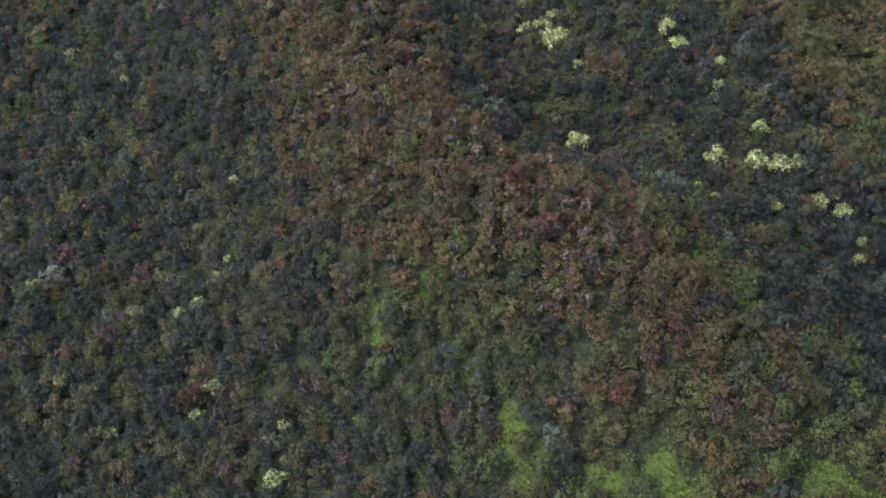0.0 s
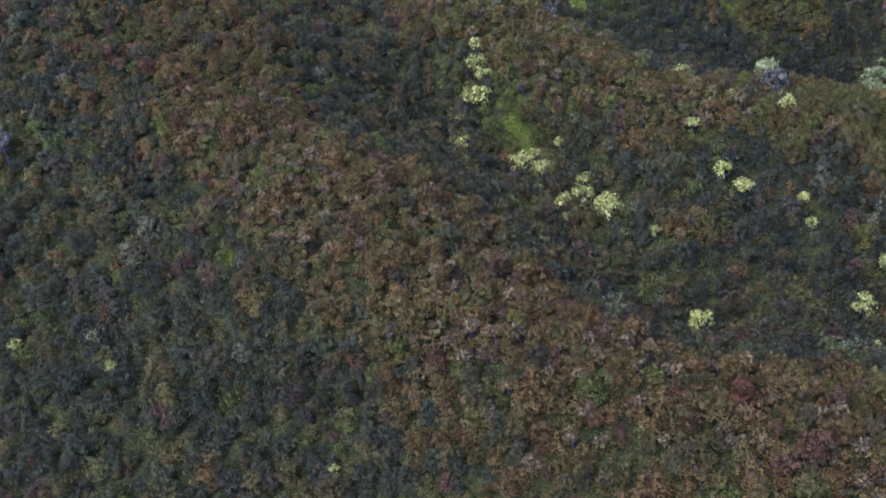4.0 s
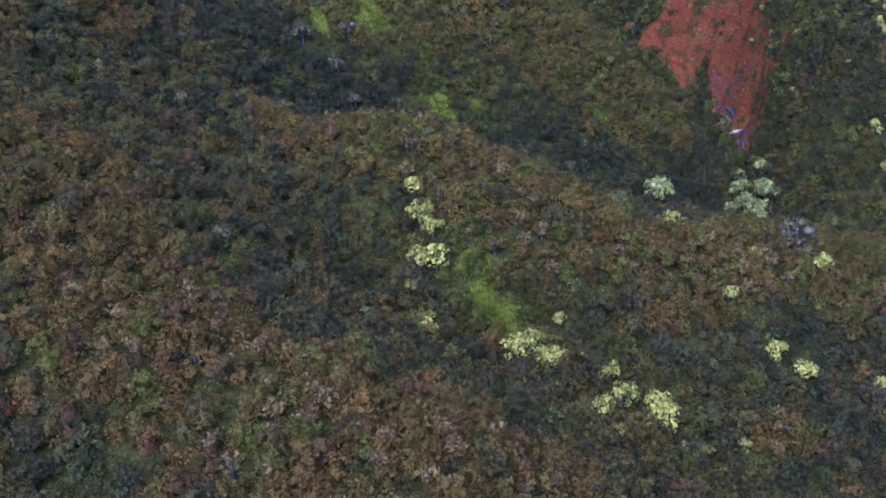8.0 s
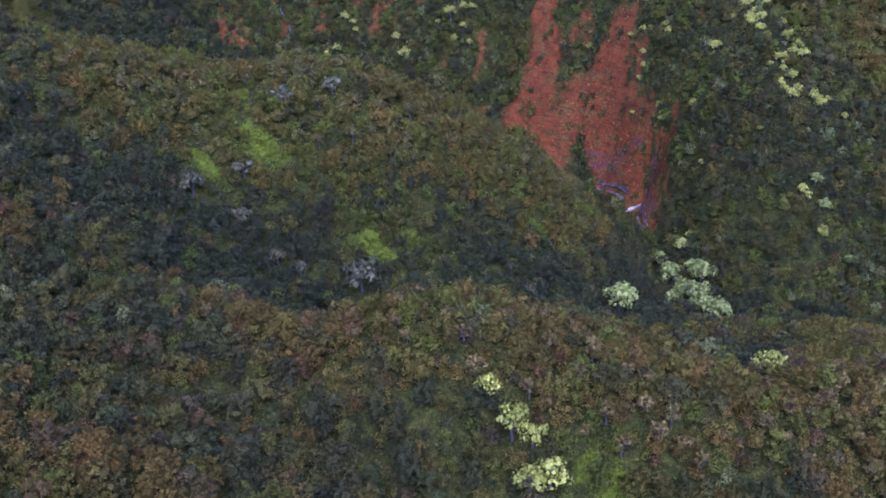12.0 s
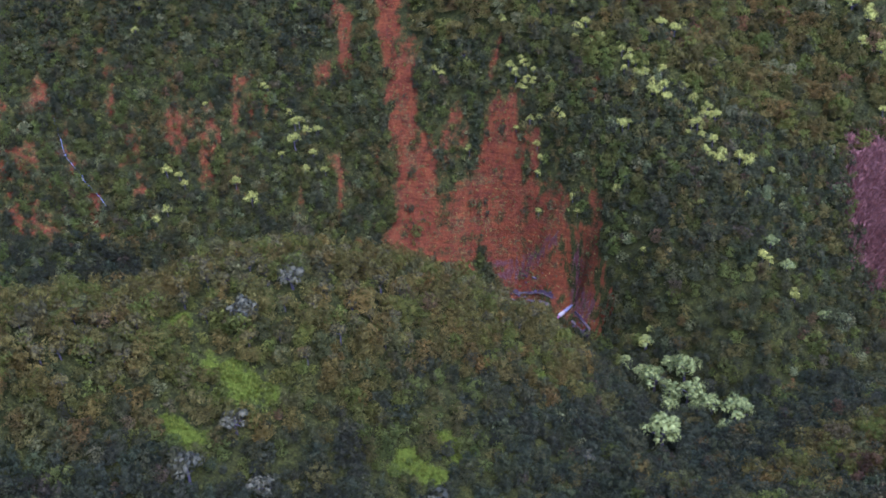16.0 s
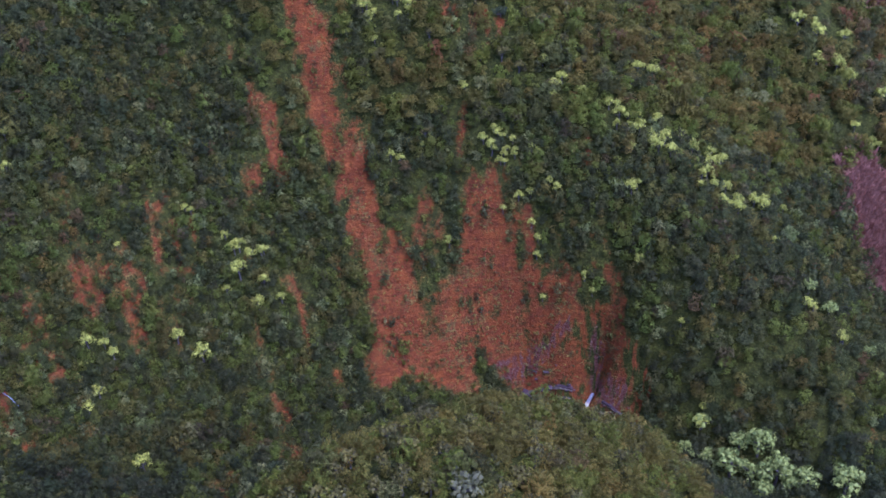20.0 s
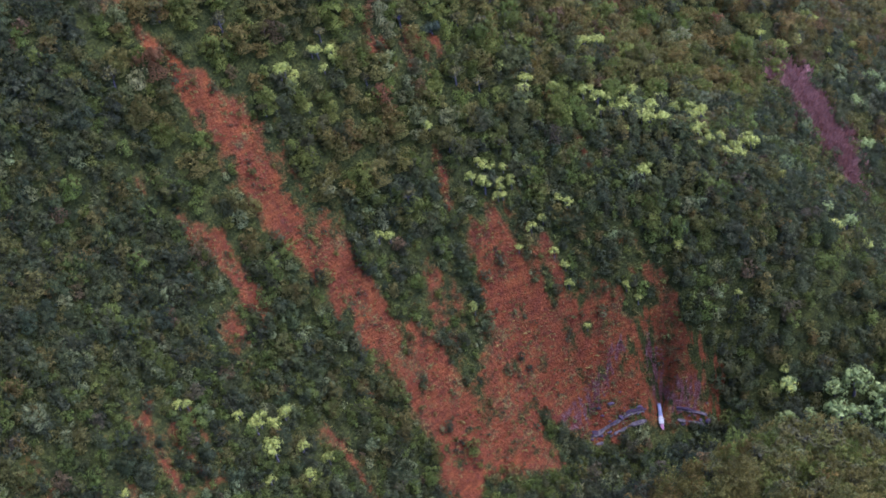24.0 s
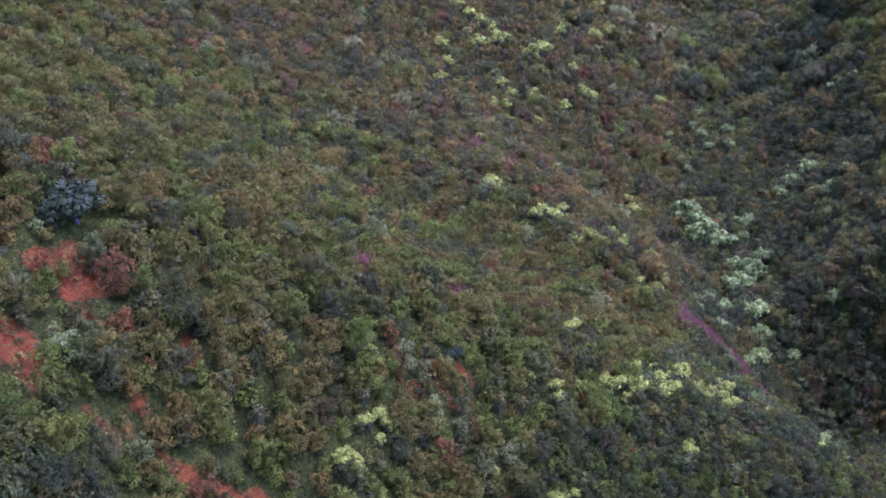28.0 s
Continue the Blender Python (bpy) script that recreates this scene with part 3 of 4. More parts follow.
MAUVE_SPUR = [[(104.5, 59.4, 3.7), (100.9, 53.7, 3.7), (95.5, 49.6, 2.7)], [(5.3, 51.6, 1.2), (4.8, 51.1, 1)], [(13.7, 43.4, 1.6), (13.9, 42.3, 1.2)]]
LEDGE = [[(-11.3, 6.5, 0.25), (-8.8, 5.2, 0.3), (-6.4, 3.8, 0.3), (-4.1, 2.4, 0.3), (-2.4, 1.4, 0.25)], [(2.0, -2.1, 0.3), (3.5, -4.3, 0.3), (5.3, -6.8, 0.25)]]
STREAKS = [[(-3.7, 6.7, 0.4), (-5.2, 7.0, 0.5), (-7.9, 7.8, 0.6), (-9.6, 8.5, 0.6)], [(2.7, 3.2, 0.7), (3.6, 2.1, 0.5)], [(-1.6, 6.1, 0.4), (-3.9, 7.1, 0.4)], [(2.4, 1.6, 0.8), (2.7, -0.9, 0.7)], [(3.2, -1.8, 0.8), (5.4, -4.4, 0.6)], [(-11.0, 8.8, 0.7), (-15.4, 9.1, 0.6)], [(2.1, -1.3, 0.6), (4.3, -4.5, 0.5)]]
ROCK_FACE = [[(-4.2, 6.5, 1.6), (0.5, 3.1, 1.9), (4.7, -2.1, 1.9), (8.2, -6.2, 1.6)], [(-8.0, 7.2, 1.6), (-2.3, 2.8, 1.6), (2.7, -2.1, 1.6), (7.0, -7.0, 1.4)], [(2.6, 3.2, 1.8), (3.6, 2.1, 1.5)]]
SLOPE_PALE = [(9.8, 24.8, 1), (15.1, 19.9, 1.2), (22, 17.8, 1.1), (18, 16.9, 1.2), (28.1, 13.7, 1.1), (28.6, 8.5, 1.3), (32.3, 2.8, 1.2), (38.6, 4, 1.2), (-20.9, 45.7, 0.8), (-17.7, 44.6, 0.8), (-18.4, 44, 0.7), (-26.8, 46.7, 1), (-26, 45.3, 0.9), (-20.6, 44.1, 0.7), (-25.8, 43.2, 0.7), (-11.8, 33.7, 0.7), (-0.4, 17.7, 0.7), (-7.1, 35.3, 0.7), (-2.2, 22.2, 0.7)]
TRICKLE = [[(-113, 18.1, 0.3), (-111.5, 15.3, 0.3), (-109.8, 11.9, 0.3), (-106.8, 10.1, 0.3), (-104.4, 8.1, 0.3), (-100.8, 5.8, 0.2)]]
WRECK_WHITE, WRECK_GREY = (-1.35, -1.1, -0.55), (1.8, 1.4, 0.45)
MAUVE = MAUVE_SLOPE + MAUVE_SPUR
SLIDES = SLIDE_MAIN + SLIDE_LOWER + SCAR_CREST
SCARS = SLIDE_SIDE + SLIDE_EDGE + SCAR_WEST + SCAR_FOOT + SCAR_SOUTH
MEADOWS = GRASS_GULLY + GRASS_KNOLL + GRASS_KNOLL_TOP + GRASS_SOUTH + GRASS_WEST


def along(strokes, x, y, soft):
    """1 inside the strokes, falling to 0 within soft times their width outside."""
    best = np.zeros(np.shape(x))
    for s in strokes:
        for (ax, ay, aw), (bx, by, bw) in zip(s[:-1], s[1:]):
            dx, dy = bx - ax, by - ay
            u = np.clip(((x - ax) * dx + (y - ay) * dy) / (dx * dx + dy * dy + 1e-9), 0, 1)
            d = np.hypot(x - ax - u * dx, y - ay - u * dy) / (aw + u * (bw - aw))
            best = np.maximum(best, np.clip(1 - (d - 1) / soft, 0, 1))
    return best


def bare_soil(x, y):
    """How far the red soil lies open: the slides whole, the older scars and the fringes grown over in streaks down the slope."""
    above = (x + 11.3) * 0.625 + (y - 6.5) * 0.78
    stop = np.where(x > -19, np.clip((above + 2.0) / 1.5, 0, 1), 1)
    streak, fleck = waves(x, y * 0.4, 5, 43), waves(x, y, 2.2, 44)
    fresh = along(SLIDE_MAIN + SLIDE_LOWER, x, y, 0.7) * np.clip(0.86 + 0.35 * waves(x, y * 0.5, 7, 41) + 0.5 * waves(x, y, 2.4, 42), 0, 1)
    fresh = np.maximum(fresh * stop, along(SCAR_CREST, x, y, 1.3) * np.clip(0.74 + 0.7 * waves(x, y, 2.2, 46), 0, 1))
    old = along(SCARS, x, y, 1.5) * np.clip(0.46 + 0.35 * streak + 0.45 * fleck, 0, 0.66) * stop
    fringe = along(SLIDE_MAIN + SLIDE_LOWER, x, y, 2.6) * np.clip(0.30 + 0.35 * streak + 0.4 * fleck, 0, 0.55) * stop
    face = along(ROCK_FACE, x, y, 0.8) * np.clip(0.46 + 0.3 * waves(x, y, 3.5, 48) + 0.45 * waves(x, y, 1.3, 49), 0, 0.8)
    return np.maximum(np.maximum(fresh, face), np.maximum(old, fringe))


def open_ground(x, y):
    """Clearings with grass, worn ragged."""
    return along(MEADOWS, x, y, 0.7) * np.clip(0.75 + 0.6 * waves(x, y, 4, 45), 0, 1)


# ---- the hillside, one sheet to the horizon ----
def spread(lo, hi, step, end):
    """Even steps from lo to hi, then ever wider ones out to end on both sides."""
    mid, out, s = list(np.arange(lo, hi + 0.01, step)), [], step
    a = 0.0
    while a < end:
        s *= 1.35
        a += s
        out.append(a)
    return np.array([lo - v for v in reversed(out)] + mid + [hi + v for v in out])


def sheet_mesh(name, xs, ys, z, mat):
    gx, gy = np.meshgrid(xs, ys)
    me = bpy.data.meshes.new(name)
    nx, ny = len(xs), len(ys)
    me.vertices.add(nx * ny)
    me.vertices.foreach_set("co", np.stack([gx, gy, z], -1).astype(np.float32).ravel())
    i = (np.arange(ny - 1)[:, None] * nx + np.arange(nx - 1)).ravel()
    quads = np.stack([i, i + 1, i + nx + 1, i + nx], 1)
    me.loops.add(quads.size)
    me.loops.foreach_set("vertex_index", quads.ravel().astype(np.int32))
    me.polygons.add(len(quads))
    me.polygons.foreach_set("loop_start", np.arange(0, quads.size, 4, dtype=np.int32))
    me.polygons.foreach_set("use_smooth", np.ones(len(quads), bool))
    me.update(calc_edges=True)
    me.materials.append(mat)
    return me


def put(me, name, values):
    me.attributes.new(name, "FLOAT", "POINT").data.foreach_set("value", np.asarray(values, np.float32).ravel())


XS, YS = spread(-150, 330, 1.8, 2600), spread(-260, 150, 1.8, 2600)
XS, YS = (np.unique(np.round(np.r_[v, np.arange(-12.4, 12.5, 0.4)], 2)) for v in (XS, YS))
GX, GY = np.meshgrid(XS, YS)
GZ = height(GX, GY)
hill_mesh = sheet_mesh("ground", XS, YS, GZ, HILL)
put(hill_mesh, "soil", 0.9 * bare_soil(GX, GY))
put(hill_mesh, "grass", 0.85 * open_ground(GX, GY))
put(hill_mesh, "rock", 0.75 * along(STREAKS, GX, GY, 1.2) * np.clip(0.7 + 0.6 * waves(GX, GY, 1.1, 50), 0, 1))
put(hill_mesh, "mauve", along(MAUVE, GX, GY, 0.6) * np.clip(0.75 + 0.5 * waves(GX, GY, 3, 47), 0, 1))
ground = tagged(new("ground", hill_mesh), "steep wet hillside of dark forest floor and red landslide scars", "hillside", kind="structure")


# ---- foliage ----
def unit(v):
    return v / np.maximum(np.linalg.norm(v, axis=-1, keepdims=True), 1e-9)


def crown(seed, leaves, lobes=6, flat=0.8, leaf=1.0, closed=False):
    """Leafy sprays that wrap the lobes of a rounded crown of radius 1 about its middle: corners (sprays, 4, 3), and the
    way each corner faces, rounded over the lobe as a mass of small leaves is. closed: with a small inner dome, as dense shrubs have."""
    rng = np.random.default_rng(seed)
    a = np.arange(lobes) * 2.4 + rng.uniform(-0.5, 0.5, lobes)
    r = np.sqrt((np.arange(lobes) + 0.3) / lobes) * 0.70 * rng.uniform(0.85, 1.1, lobes)
    mids = np.stack([r * np.cos(a), r * np.sin(a), 0.38 - 0.75 * r ** 2 + rng.uniform(-0.2, 0.2, lobes)], 1)
    size = rng.uniform(0.26, 0.46, lobes) * (6 / lobes) ** 0.33
    each = -(-leaves // lobes)
    i = np.arange(each)
    out, ways = [], []
    for mid, s in zip(mids, size):
        t = i * 2.39996 + rng.uniform(0, 6.28)
        up = 1 - 1.4 * (i + 0.4) / each
        n = unit(np.stack([np.cos(t) * np.sqrt(1 - up ** 2), np.sin(t) * np.sqrt(1 - up ** 2), up], 1) + rng.normal(size=(each, 3)) * 0.16)
        p = mid + n * (s * rng.uniform(0.78, 1.12, each))[:, None]
        face = unit(n + rng.normal(size=(each, 3)) * 0.3)
        u = unit(np.cross(face, rng.normal(size=(each, 3))))
        v = np.cross(face, u)
        w = leaf * s * 2.6 / math.sqrt(each) * rng.uniform(0.7, 1.3, each)[:, None]
        h = w * rng.uniform(0.6, 1.0, each)[:, None]
        dip = face * w * 0.25
        c = np.stack([p - u * w * 0.5, p - v * h * 0.5 - dip, p + u * w * 0.5, p + v * h * 0.5 - dip], 1)
        out.append(c)
        ways.append(unit(unit(c - mid) + 0.35 * face[:, None, :] + np.array([0, 0, 0.25])))
    c, way = np.concatenate(out)[:leaves], np.concatenate(ways)[:leaves]
    if closed:
        k = np.arange(7) * math.pi / 3 + rng.uniform(0, 1)
        rim = np.stack([0.68 * np.cos(k), 0.68 * np.sin(k), np.full(7, -0.5)], 1)
        dome = np.array([[rim[j], rim[j + 1], rim[j + 2], (0, 0, 0.20)] for j in (0, 2, 4)])
        c, way = np.concatenate([c, dome]), np.concatenate([way, unit(dome + np.array([0, 0, 0.8]))])
    c[..., 2] *= flat / 0.8
    return c, way


def blades_mesh(name, corners, mat, tones=None, ways=None):
    """One mesh of separate four-cornered blades, with a tone for each blade and the way each corner faces."""
    n = len(corners)
    me = bpy.data.meshes.new(name)
    me.vertices.add(4 * n)
    me.vertices.foreach_set("co", np.ascontiguousarray(corners, np.float32).ravel())
    me.loops.add(4 * n)
    me.loops.foreach_set("vertex_index", np.arange(4 * n, dtype=np.int32))
    me.polygons.add(n)
    me.polygons.foreach_set("loop_start", np.arange(0, 4 * n, 4, dtype=np.int32))
    me.update(calc_edges=True)
    me.materials.append(mat)
    if tones is not None:
        full = np.ones((n, 4, 4), np.float32)
        full[:, :, :3] = tones[:, None, :]
        me.attributes.new("tone", "FLOAT_COLOR", "POINT").data.foreach_set("color", full.ravel())
    if ways is not None:
        me.attributes.new("custom_normal", "FLOAT_VECTOR", "POINT").data.foreach_set("vector", np.ascontiguousarray(ways, np.float32).ravel())
    return me


# plant tones, weighted by relief: crests lighter, gullies darker, standing in for shade too
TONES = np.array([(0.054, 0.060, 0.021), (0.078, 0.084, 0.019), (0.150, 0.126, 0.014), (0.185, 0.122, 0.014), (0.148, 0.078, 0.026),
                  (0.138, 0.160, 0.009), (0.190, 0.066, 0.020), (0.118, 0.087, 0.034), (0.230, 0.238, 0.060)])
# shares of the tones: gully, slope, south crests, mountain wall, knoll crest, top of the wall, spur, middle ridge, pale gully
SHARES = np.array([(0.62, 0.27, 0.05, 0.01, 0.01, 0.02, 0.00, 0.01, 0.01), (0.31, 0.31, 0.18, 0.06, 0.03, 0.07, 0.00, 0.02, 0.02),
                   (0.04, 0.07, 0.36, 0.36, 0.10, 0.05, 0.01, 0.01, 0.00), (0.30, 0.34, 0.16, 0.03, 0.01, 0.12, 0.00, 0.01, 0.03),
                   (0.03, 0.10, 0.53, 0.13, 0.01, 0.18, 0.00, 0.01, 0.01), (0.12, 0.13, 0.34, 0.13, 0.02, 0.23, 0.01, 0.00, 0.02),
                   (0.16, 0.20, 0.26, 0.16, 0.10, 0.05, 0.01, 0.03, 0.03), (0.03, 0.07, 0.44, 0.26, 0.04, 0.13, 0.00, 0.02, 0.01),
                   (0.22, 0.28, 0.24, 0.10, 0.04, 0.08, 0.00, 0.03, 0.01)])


# how far the close canopy reaches west and east at each y; plain hillside lies beyond
REACH_Y = [-285, -240, -200, -160, -110, -90, -60, -45, -10, 30, 60, 90, 135]
REACH_WEST = [-20, -48, -50, -78, -108, -130, -112, -150, -182, -150, -108, -28, 0]
REACH_EAST = [110, 160, 172, 190, 195, 180, 260, 600, 600, 600, 600, 600, 300]


TREES = (GULLY_HEAD + GULLY_MIDDLE + GULLY_FOOT + MID_RIDGE_PALE + STREAM_GROVE + SOUTH_SLOPE_PALE + RIDGE_FAR_PALE + LOWER_GULLY_PALE
         + WALL_WEST_PALE + WALL_PALE + WALL_EAST_PALE + SLOPE_PALE + WALL_CREST_PALE + SPUR_PALE + EAST_GROVE + SILVER + SOUTH_SILVER + DARK + [(0.2, 0.2, 3.4), (-2.5, -2.0, 2.4)])


def scatter(name, x0, x1, y0, y1, step, keep, size, leaves, lobes, seed, label, rise=0.55, outer=False, upper=False):
    """Shrubs and small trees closed to a canopy over a stretch of the plan, as one mesh."""
    rng = np.random.default_rng(seed)
    gx, gy = np.meshgrid(np.arange(x0, x1, step), np.arange(y0, y1, step))
    x = (gx + rng.uniform(-0.5, 0.5, gx.shape) * step).ravel()
    y = (gy + rng.uniform(-0.5, 0.5, gx.shape) * step).ravel()
    z = height(x, y)
    hx, hy = (height(x + 1.5, y) - z) / 1.5, (height(x, y + 1.5) - z) / 1.5
    steep = np.sqrt(1 + hx ** 2 + hy ** 2)
    bare = bare_soil(x, y)
    open_grass = np.maximum(0.9 * open_ground(x, y), np.maximum(along(MAUVE, x, y, 0.2), np.maximum(along(LEDGE, x, y, 8.0), 0.78 * along(ROCK_FACE, x, y, 0.6))))
    inside = (x > np.interp(y, REACH_Y, REACH_WEST) - 4 * outer) & (x < np.interp(y, REACH_Y, REACH_EAST) + 4 * outer) & (y > -284) & (y < 136)
    ok = (inside != outer) & (rng.uniform(size=x.shape) < keep * steep) & (rng.uniform(size=x.shape) > np.maximum(np.clip((bare - 0.4) / 0.3, 0, 0.98), 1.25 * open_grass))
    top = (y > 20 - 0.25 * np.clip(x - 10, 0, 90)) & (z > 52 - 0.35 * np.clip(x, 0, 120)) & (x > -48) & (x < 75)
    ok &= outer | (x >= 75) | (top == upper)
    for tx, ty, tr in TREES:
        if x0 - 9 < tx < x1 + 9 and y0 - 9 < ty < y1 + 9:
            ok &= np.hypot(x - tx, y - ty) > 0.85 * tr
    x, y, z, steep, bare = x[ok], y[ok], z[ok], steep[ok], bare[ok]
    n = len(x)
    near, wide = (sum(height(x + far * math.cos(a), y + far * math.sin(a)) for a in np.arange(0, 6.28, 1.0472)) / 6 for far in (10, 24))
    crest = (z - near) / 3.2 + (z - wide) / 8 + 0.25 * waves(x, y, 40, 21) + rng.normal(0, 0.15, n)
    # plant mix by crest and gully, which also paints the relief's shading into colour
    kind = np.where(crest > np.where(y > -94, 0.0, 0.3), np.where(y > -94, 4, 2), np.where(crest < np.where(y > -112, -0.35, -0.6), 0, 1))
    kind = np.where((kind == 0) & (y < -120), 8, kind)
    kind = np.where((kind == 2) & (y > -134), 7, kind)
    # dark tones laid along this gully for its shade
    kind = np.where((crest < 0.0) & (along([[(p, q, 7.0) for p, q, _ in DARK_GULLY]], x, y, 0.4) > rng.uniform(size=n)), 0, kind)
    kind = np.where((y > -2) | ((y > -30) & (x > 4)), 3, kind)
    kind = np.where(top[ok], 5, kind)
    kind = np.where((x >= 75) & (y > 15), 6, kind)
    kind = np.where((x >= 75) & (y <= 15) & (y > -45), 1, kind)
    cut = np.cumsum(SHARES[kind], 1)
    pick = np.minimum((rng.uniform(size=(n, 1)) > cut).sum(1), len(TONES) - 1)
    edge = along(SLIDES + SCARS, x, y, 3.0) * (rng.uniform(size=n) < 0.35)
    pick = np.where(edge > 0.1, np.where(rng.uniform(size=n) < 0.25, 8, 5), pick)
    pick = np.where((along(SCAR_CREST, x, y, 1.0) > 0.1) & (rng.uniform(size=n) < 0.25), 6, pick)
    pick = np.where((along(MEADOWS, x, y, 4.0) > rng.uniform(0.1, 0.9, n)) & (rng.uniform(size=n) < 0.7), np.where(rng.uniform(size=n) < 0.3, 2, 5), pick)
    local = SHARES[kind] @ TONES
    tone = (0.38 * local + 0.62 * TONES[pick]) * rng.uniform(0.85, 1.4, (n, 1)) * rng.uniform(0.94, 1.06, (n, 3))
    r = size * rng.lognormal(-0.04, 0.34, n) * np.where(bare > 0.3, 0.5, 1.0) * np.where(edge > 0.1, 0.85, 1.0)
    r = np.minimum(r, size * 1.75)
    shapes = [crown(seed * 31 + i, leaves, lobes, 0.8, 1.1, True) for i in range(12)]
    which = rng.integers(0, 12, n)
    c, way = (np.stack([s[k] for s in shapes])[which] for k in (0, 1))
    turn = rng.uniform(0, 2 * math.pi, n)
    ca, sa = np.cos(turn)[:, None, None], np.sin(turn)[:, None, None]
    px, py = c[..., 0] * ca - c[..., 1] * sa, c[..., 0] * sa + c[..., 1] * ca
    way[..., 0], way[..., 1] = way[..., 0] * ca - way[..., 1] * sa, way[..., 0] * sa + way[..., 1] * ca
    tall = rng.uniform(0.8, 1.3, n)
    c[..., 0], c[..., 1] = px * r[:, None, None], py * r[:, None, None]
    c[..., 2] = c[..., 2] * (r * tall)[:, None, None]
    base = np.stack([x, y, z + 0.45 + rise * r + rng.uniform(-0.6, 0.8, n)], 1)
    c += base[:, None, None, :]
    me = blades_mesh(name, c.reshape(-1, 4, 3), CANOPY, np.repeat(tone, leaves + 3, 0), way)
    return tagged(new(name, me), label, "forest canopy", kind="stuff")


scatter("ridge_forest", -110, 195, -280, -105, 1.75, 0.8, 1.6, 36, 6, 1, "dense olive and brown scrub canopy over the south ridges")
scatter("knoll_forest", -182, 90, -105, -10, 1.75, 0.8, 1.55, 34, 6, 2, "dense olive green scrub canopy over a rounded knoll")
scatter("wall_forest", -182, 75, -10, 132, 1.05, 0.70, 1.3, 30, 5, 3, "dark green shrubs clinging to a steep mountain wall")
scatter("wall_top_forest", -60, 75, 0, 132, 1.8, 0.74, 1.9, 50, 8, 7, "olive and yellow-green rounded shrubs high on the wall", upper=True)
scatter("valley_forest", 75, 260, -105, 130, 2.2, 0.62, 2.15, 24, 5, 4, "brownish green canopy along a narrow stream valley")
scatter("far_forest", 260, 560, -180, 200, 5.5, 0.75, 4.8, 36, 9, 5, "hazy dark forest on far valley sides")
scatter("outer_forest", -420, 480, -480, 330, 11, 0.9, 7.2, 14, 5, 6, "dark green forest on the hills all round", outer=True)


# ---- single trees that stand out of the canopy ----
def part(name, me, parent, label=""):
    ob = new(name, me)
    ob.parent = parent
    return tagged(ob, label)


def trunk_mesh(name, seed, tall, thick, limbs=5):
    """A leaning, tapered trunk with limbs that rise into the crown."""
    rng = np.random.default_rng(seed)
    bm = bmesh.new()

    def tube(a, b, ra, rb, sides=6, steps=3):
        a, b = Vector(a), Vector(b)
        side = (b - a).orthogonal().normalized()
        up = (b - a).normalized().cross(side)
        rings = []
        for s in range(steps + 1):
            f = s / steps
            mid = a.lerp(b, f) + side * 0.06 * tall * math.sin(f * 3.1) * rng.uniform(-1, 1)
            r = ra + (rb - ra) * f
            rings.append([bm.verts.new(mid + (side * math.cos(k) + up * math.sin(k)) * r) for k in np.arange(sides) * 2 * math.pi / sides])
        for lo, hi in zip(rings[:-1], rings[1:]):
            for k in range(sides):
                bm.faces.new((lo[k], lo[(k + 1) % sides], hi[(k + 1) % sides], hi[k]))
        bm.faces.new(rings[-1])

    top = (rng.uniform(-0.12, 0.12) * tall, rng.uniform(-0.12, 0.12) * tall, tall)
    tube((0, 0, -0.5), top, thick, thick * 0.55, 7)
    for k in range(limbs):
        a = 2 * math.pi * k / limbs + rng.uniform(-0.4, 0.4)
        f = rng.uniform(0.55, 1.0)
        foot = tuple(v * f for v in top)
        tube(foot, (foot[0] + math.cos(a) * 0.55, foot[1] + math.sin(a) * 0.55, foot[2] + rng.uniform(0.15, 0.5)), thick * 0.5, thick * 0.15, 5, 2)
    me = bpy.data.meshes.new(name)
    bm.to_mesh(me)
    bm.free()
    me.materials.append(BARK)
    return me


def make_tree(name, seed, mat, leaves, lobes, leaf, label, category, group, flat=0.8, trunk_high=1.3):
    """A tree with a crown of radius 1 round a point trunk_high above its foot."""
    root = tagged(new(name), label, category, group)
    part("trunk", trunk_mesh(name + "_trunk", seed, trunk_high, 0.09), root, "grey bark")
    c, way = crown(seed, leaves, lobes, flat, leaf)
    c[..., 2] += trunk_high
    part("crown", blades_mesh(name + "_crown", c, mat, None, way), root)
    return root


def grove(name, spots, mat, leaves, lobes, leaf, label, category, group, seed, flat=0.8, trunk_high=1.0, shapes=4, swell=1.25):
    """Trees at (x, y, crown radius), each on the ground, in a few shapes that share their meshes."""
    rng = random.Random(seed)
    made = []
    ground_at = height([s[0] for s in spots], [s[1] for s in spots]).tolist()
    for n, ((x, y, r), z) in enumerate(zip(spots, ground_at)):
        r *= swell
        m = Matrix.Translation((x, y, z)) @ pose(0, 0, 0, 0, 0, rng.uniform(0, 360)) @ Matrix.Diagonal((r, r, r * rng.uniform(0.9, 1.15), 1))
        if n < shapes:
            t = make_tree(name, seed + n, mat, leaves, lobes, leaf, label, category, group, flat, trunk_high)
            made.append((t, m))
        else:
            copy_thing(made[n % shapes][0], m)
    for t, m in made:
        t.matrix_basis = m


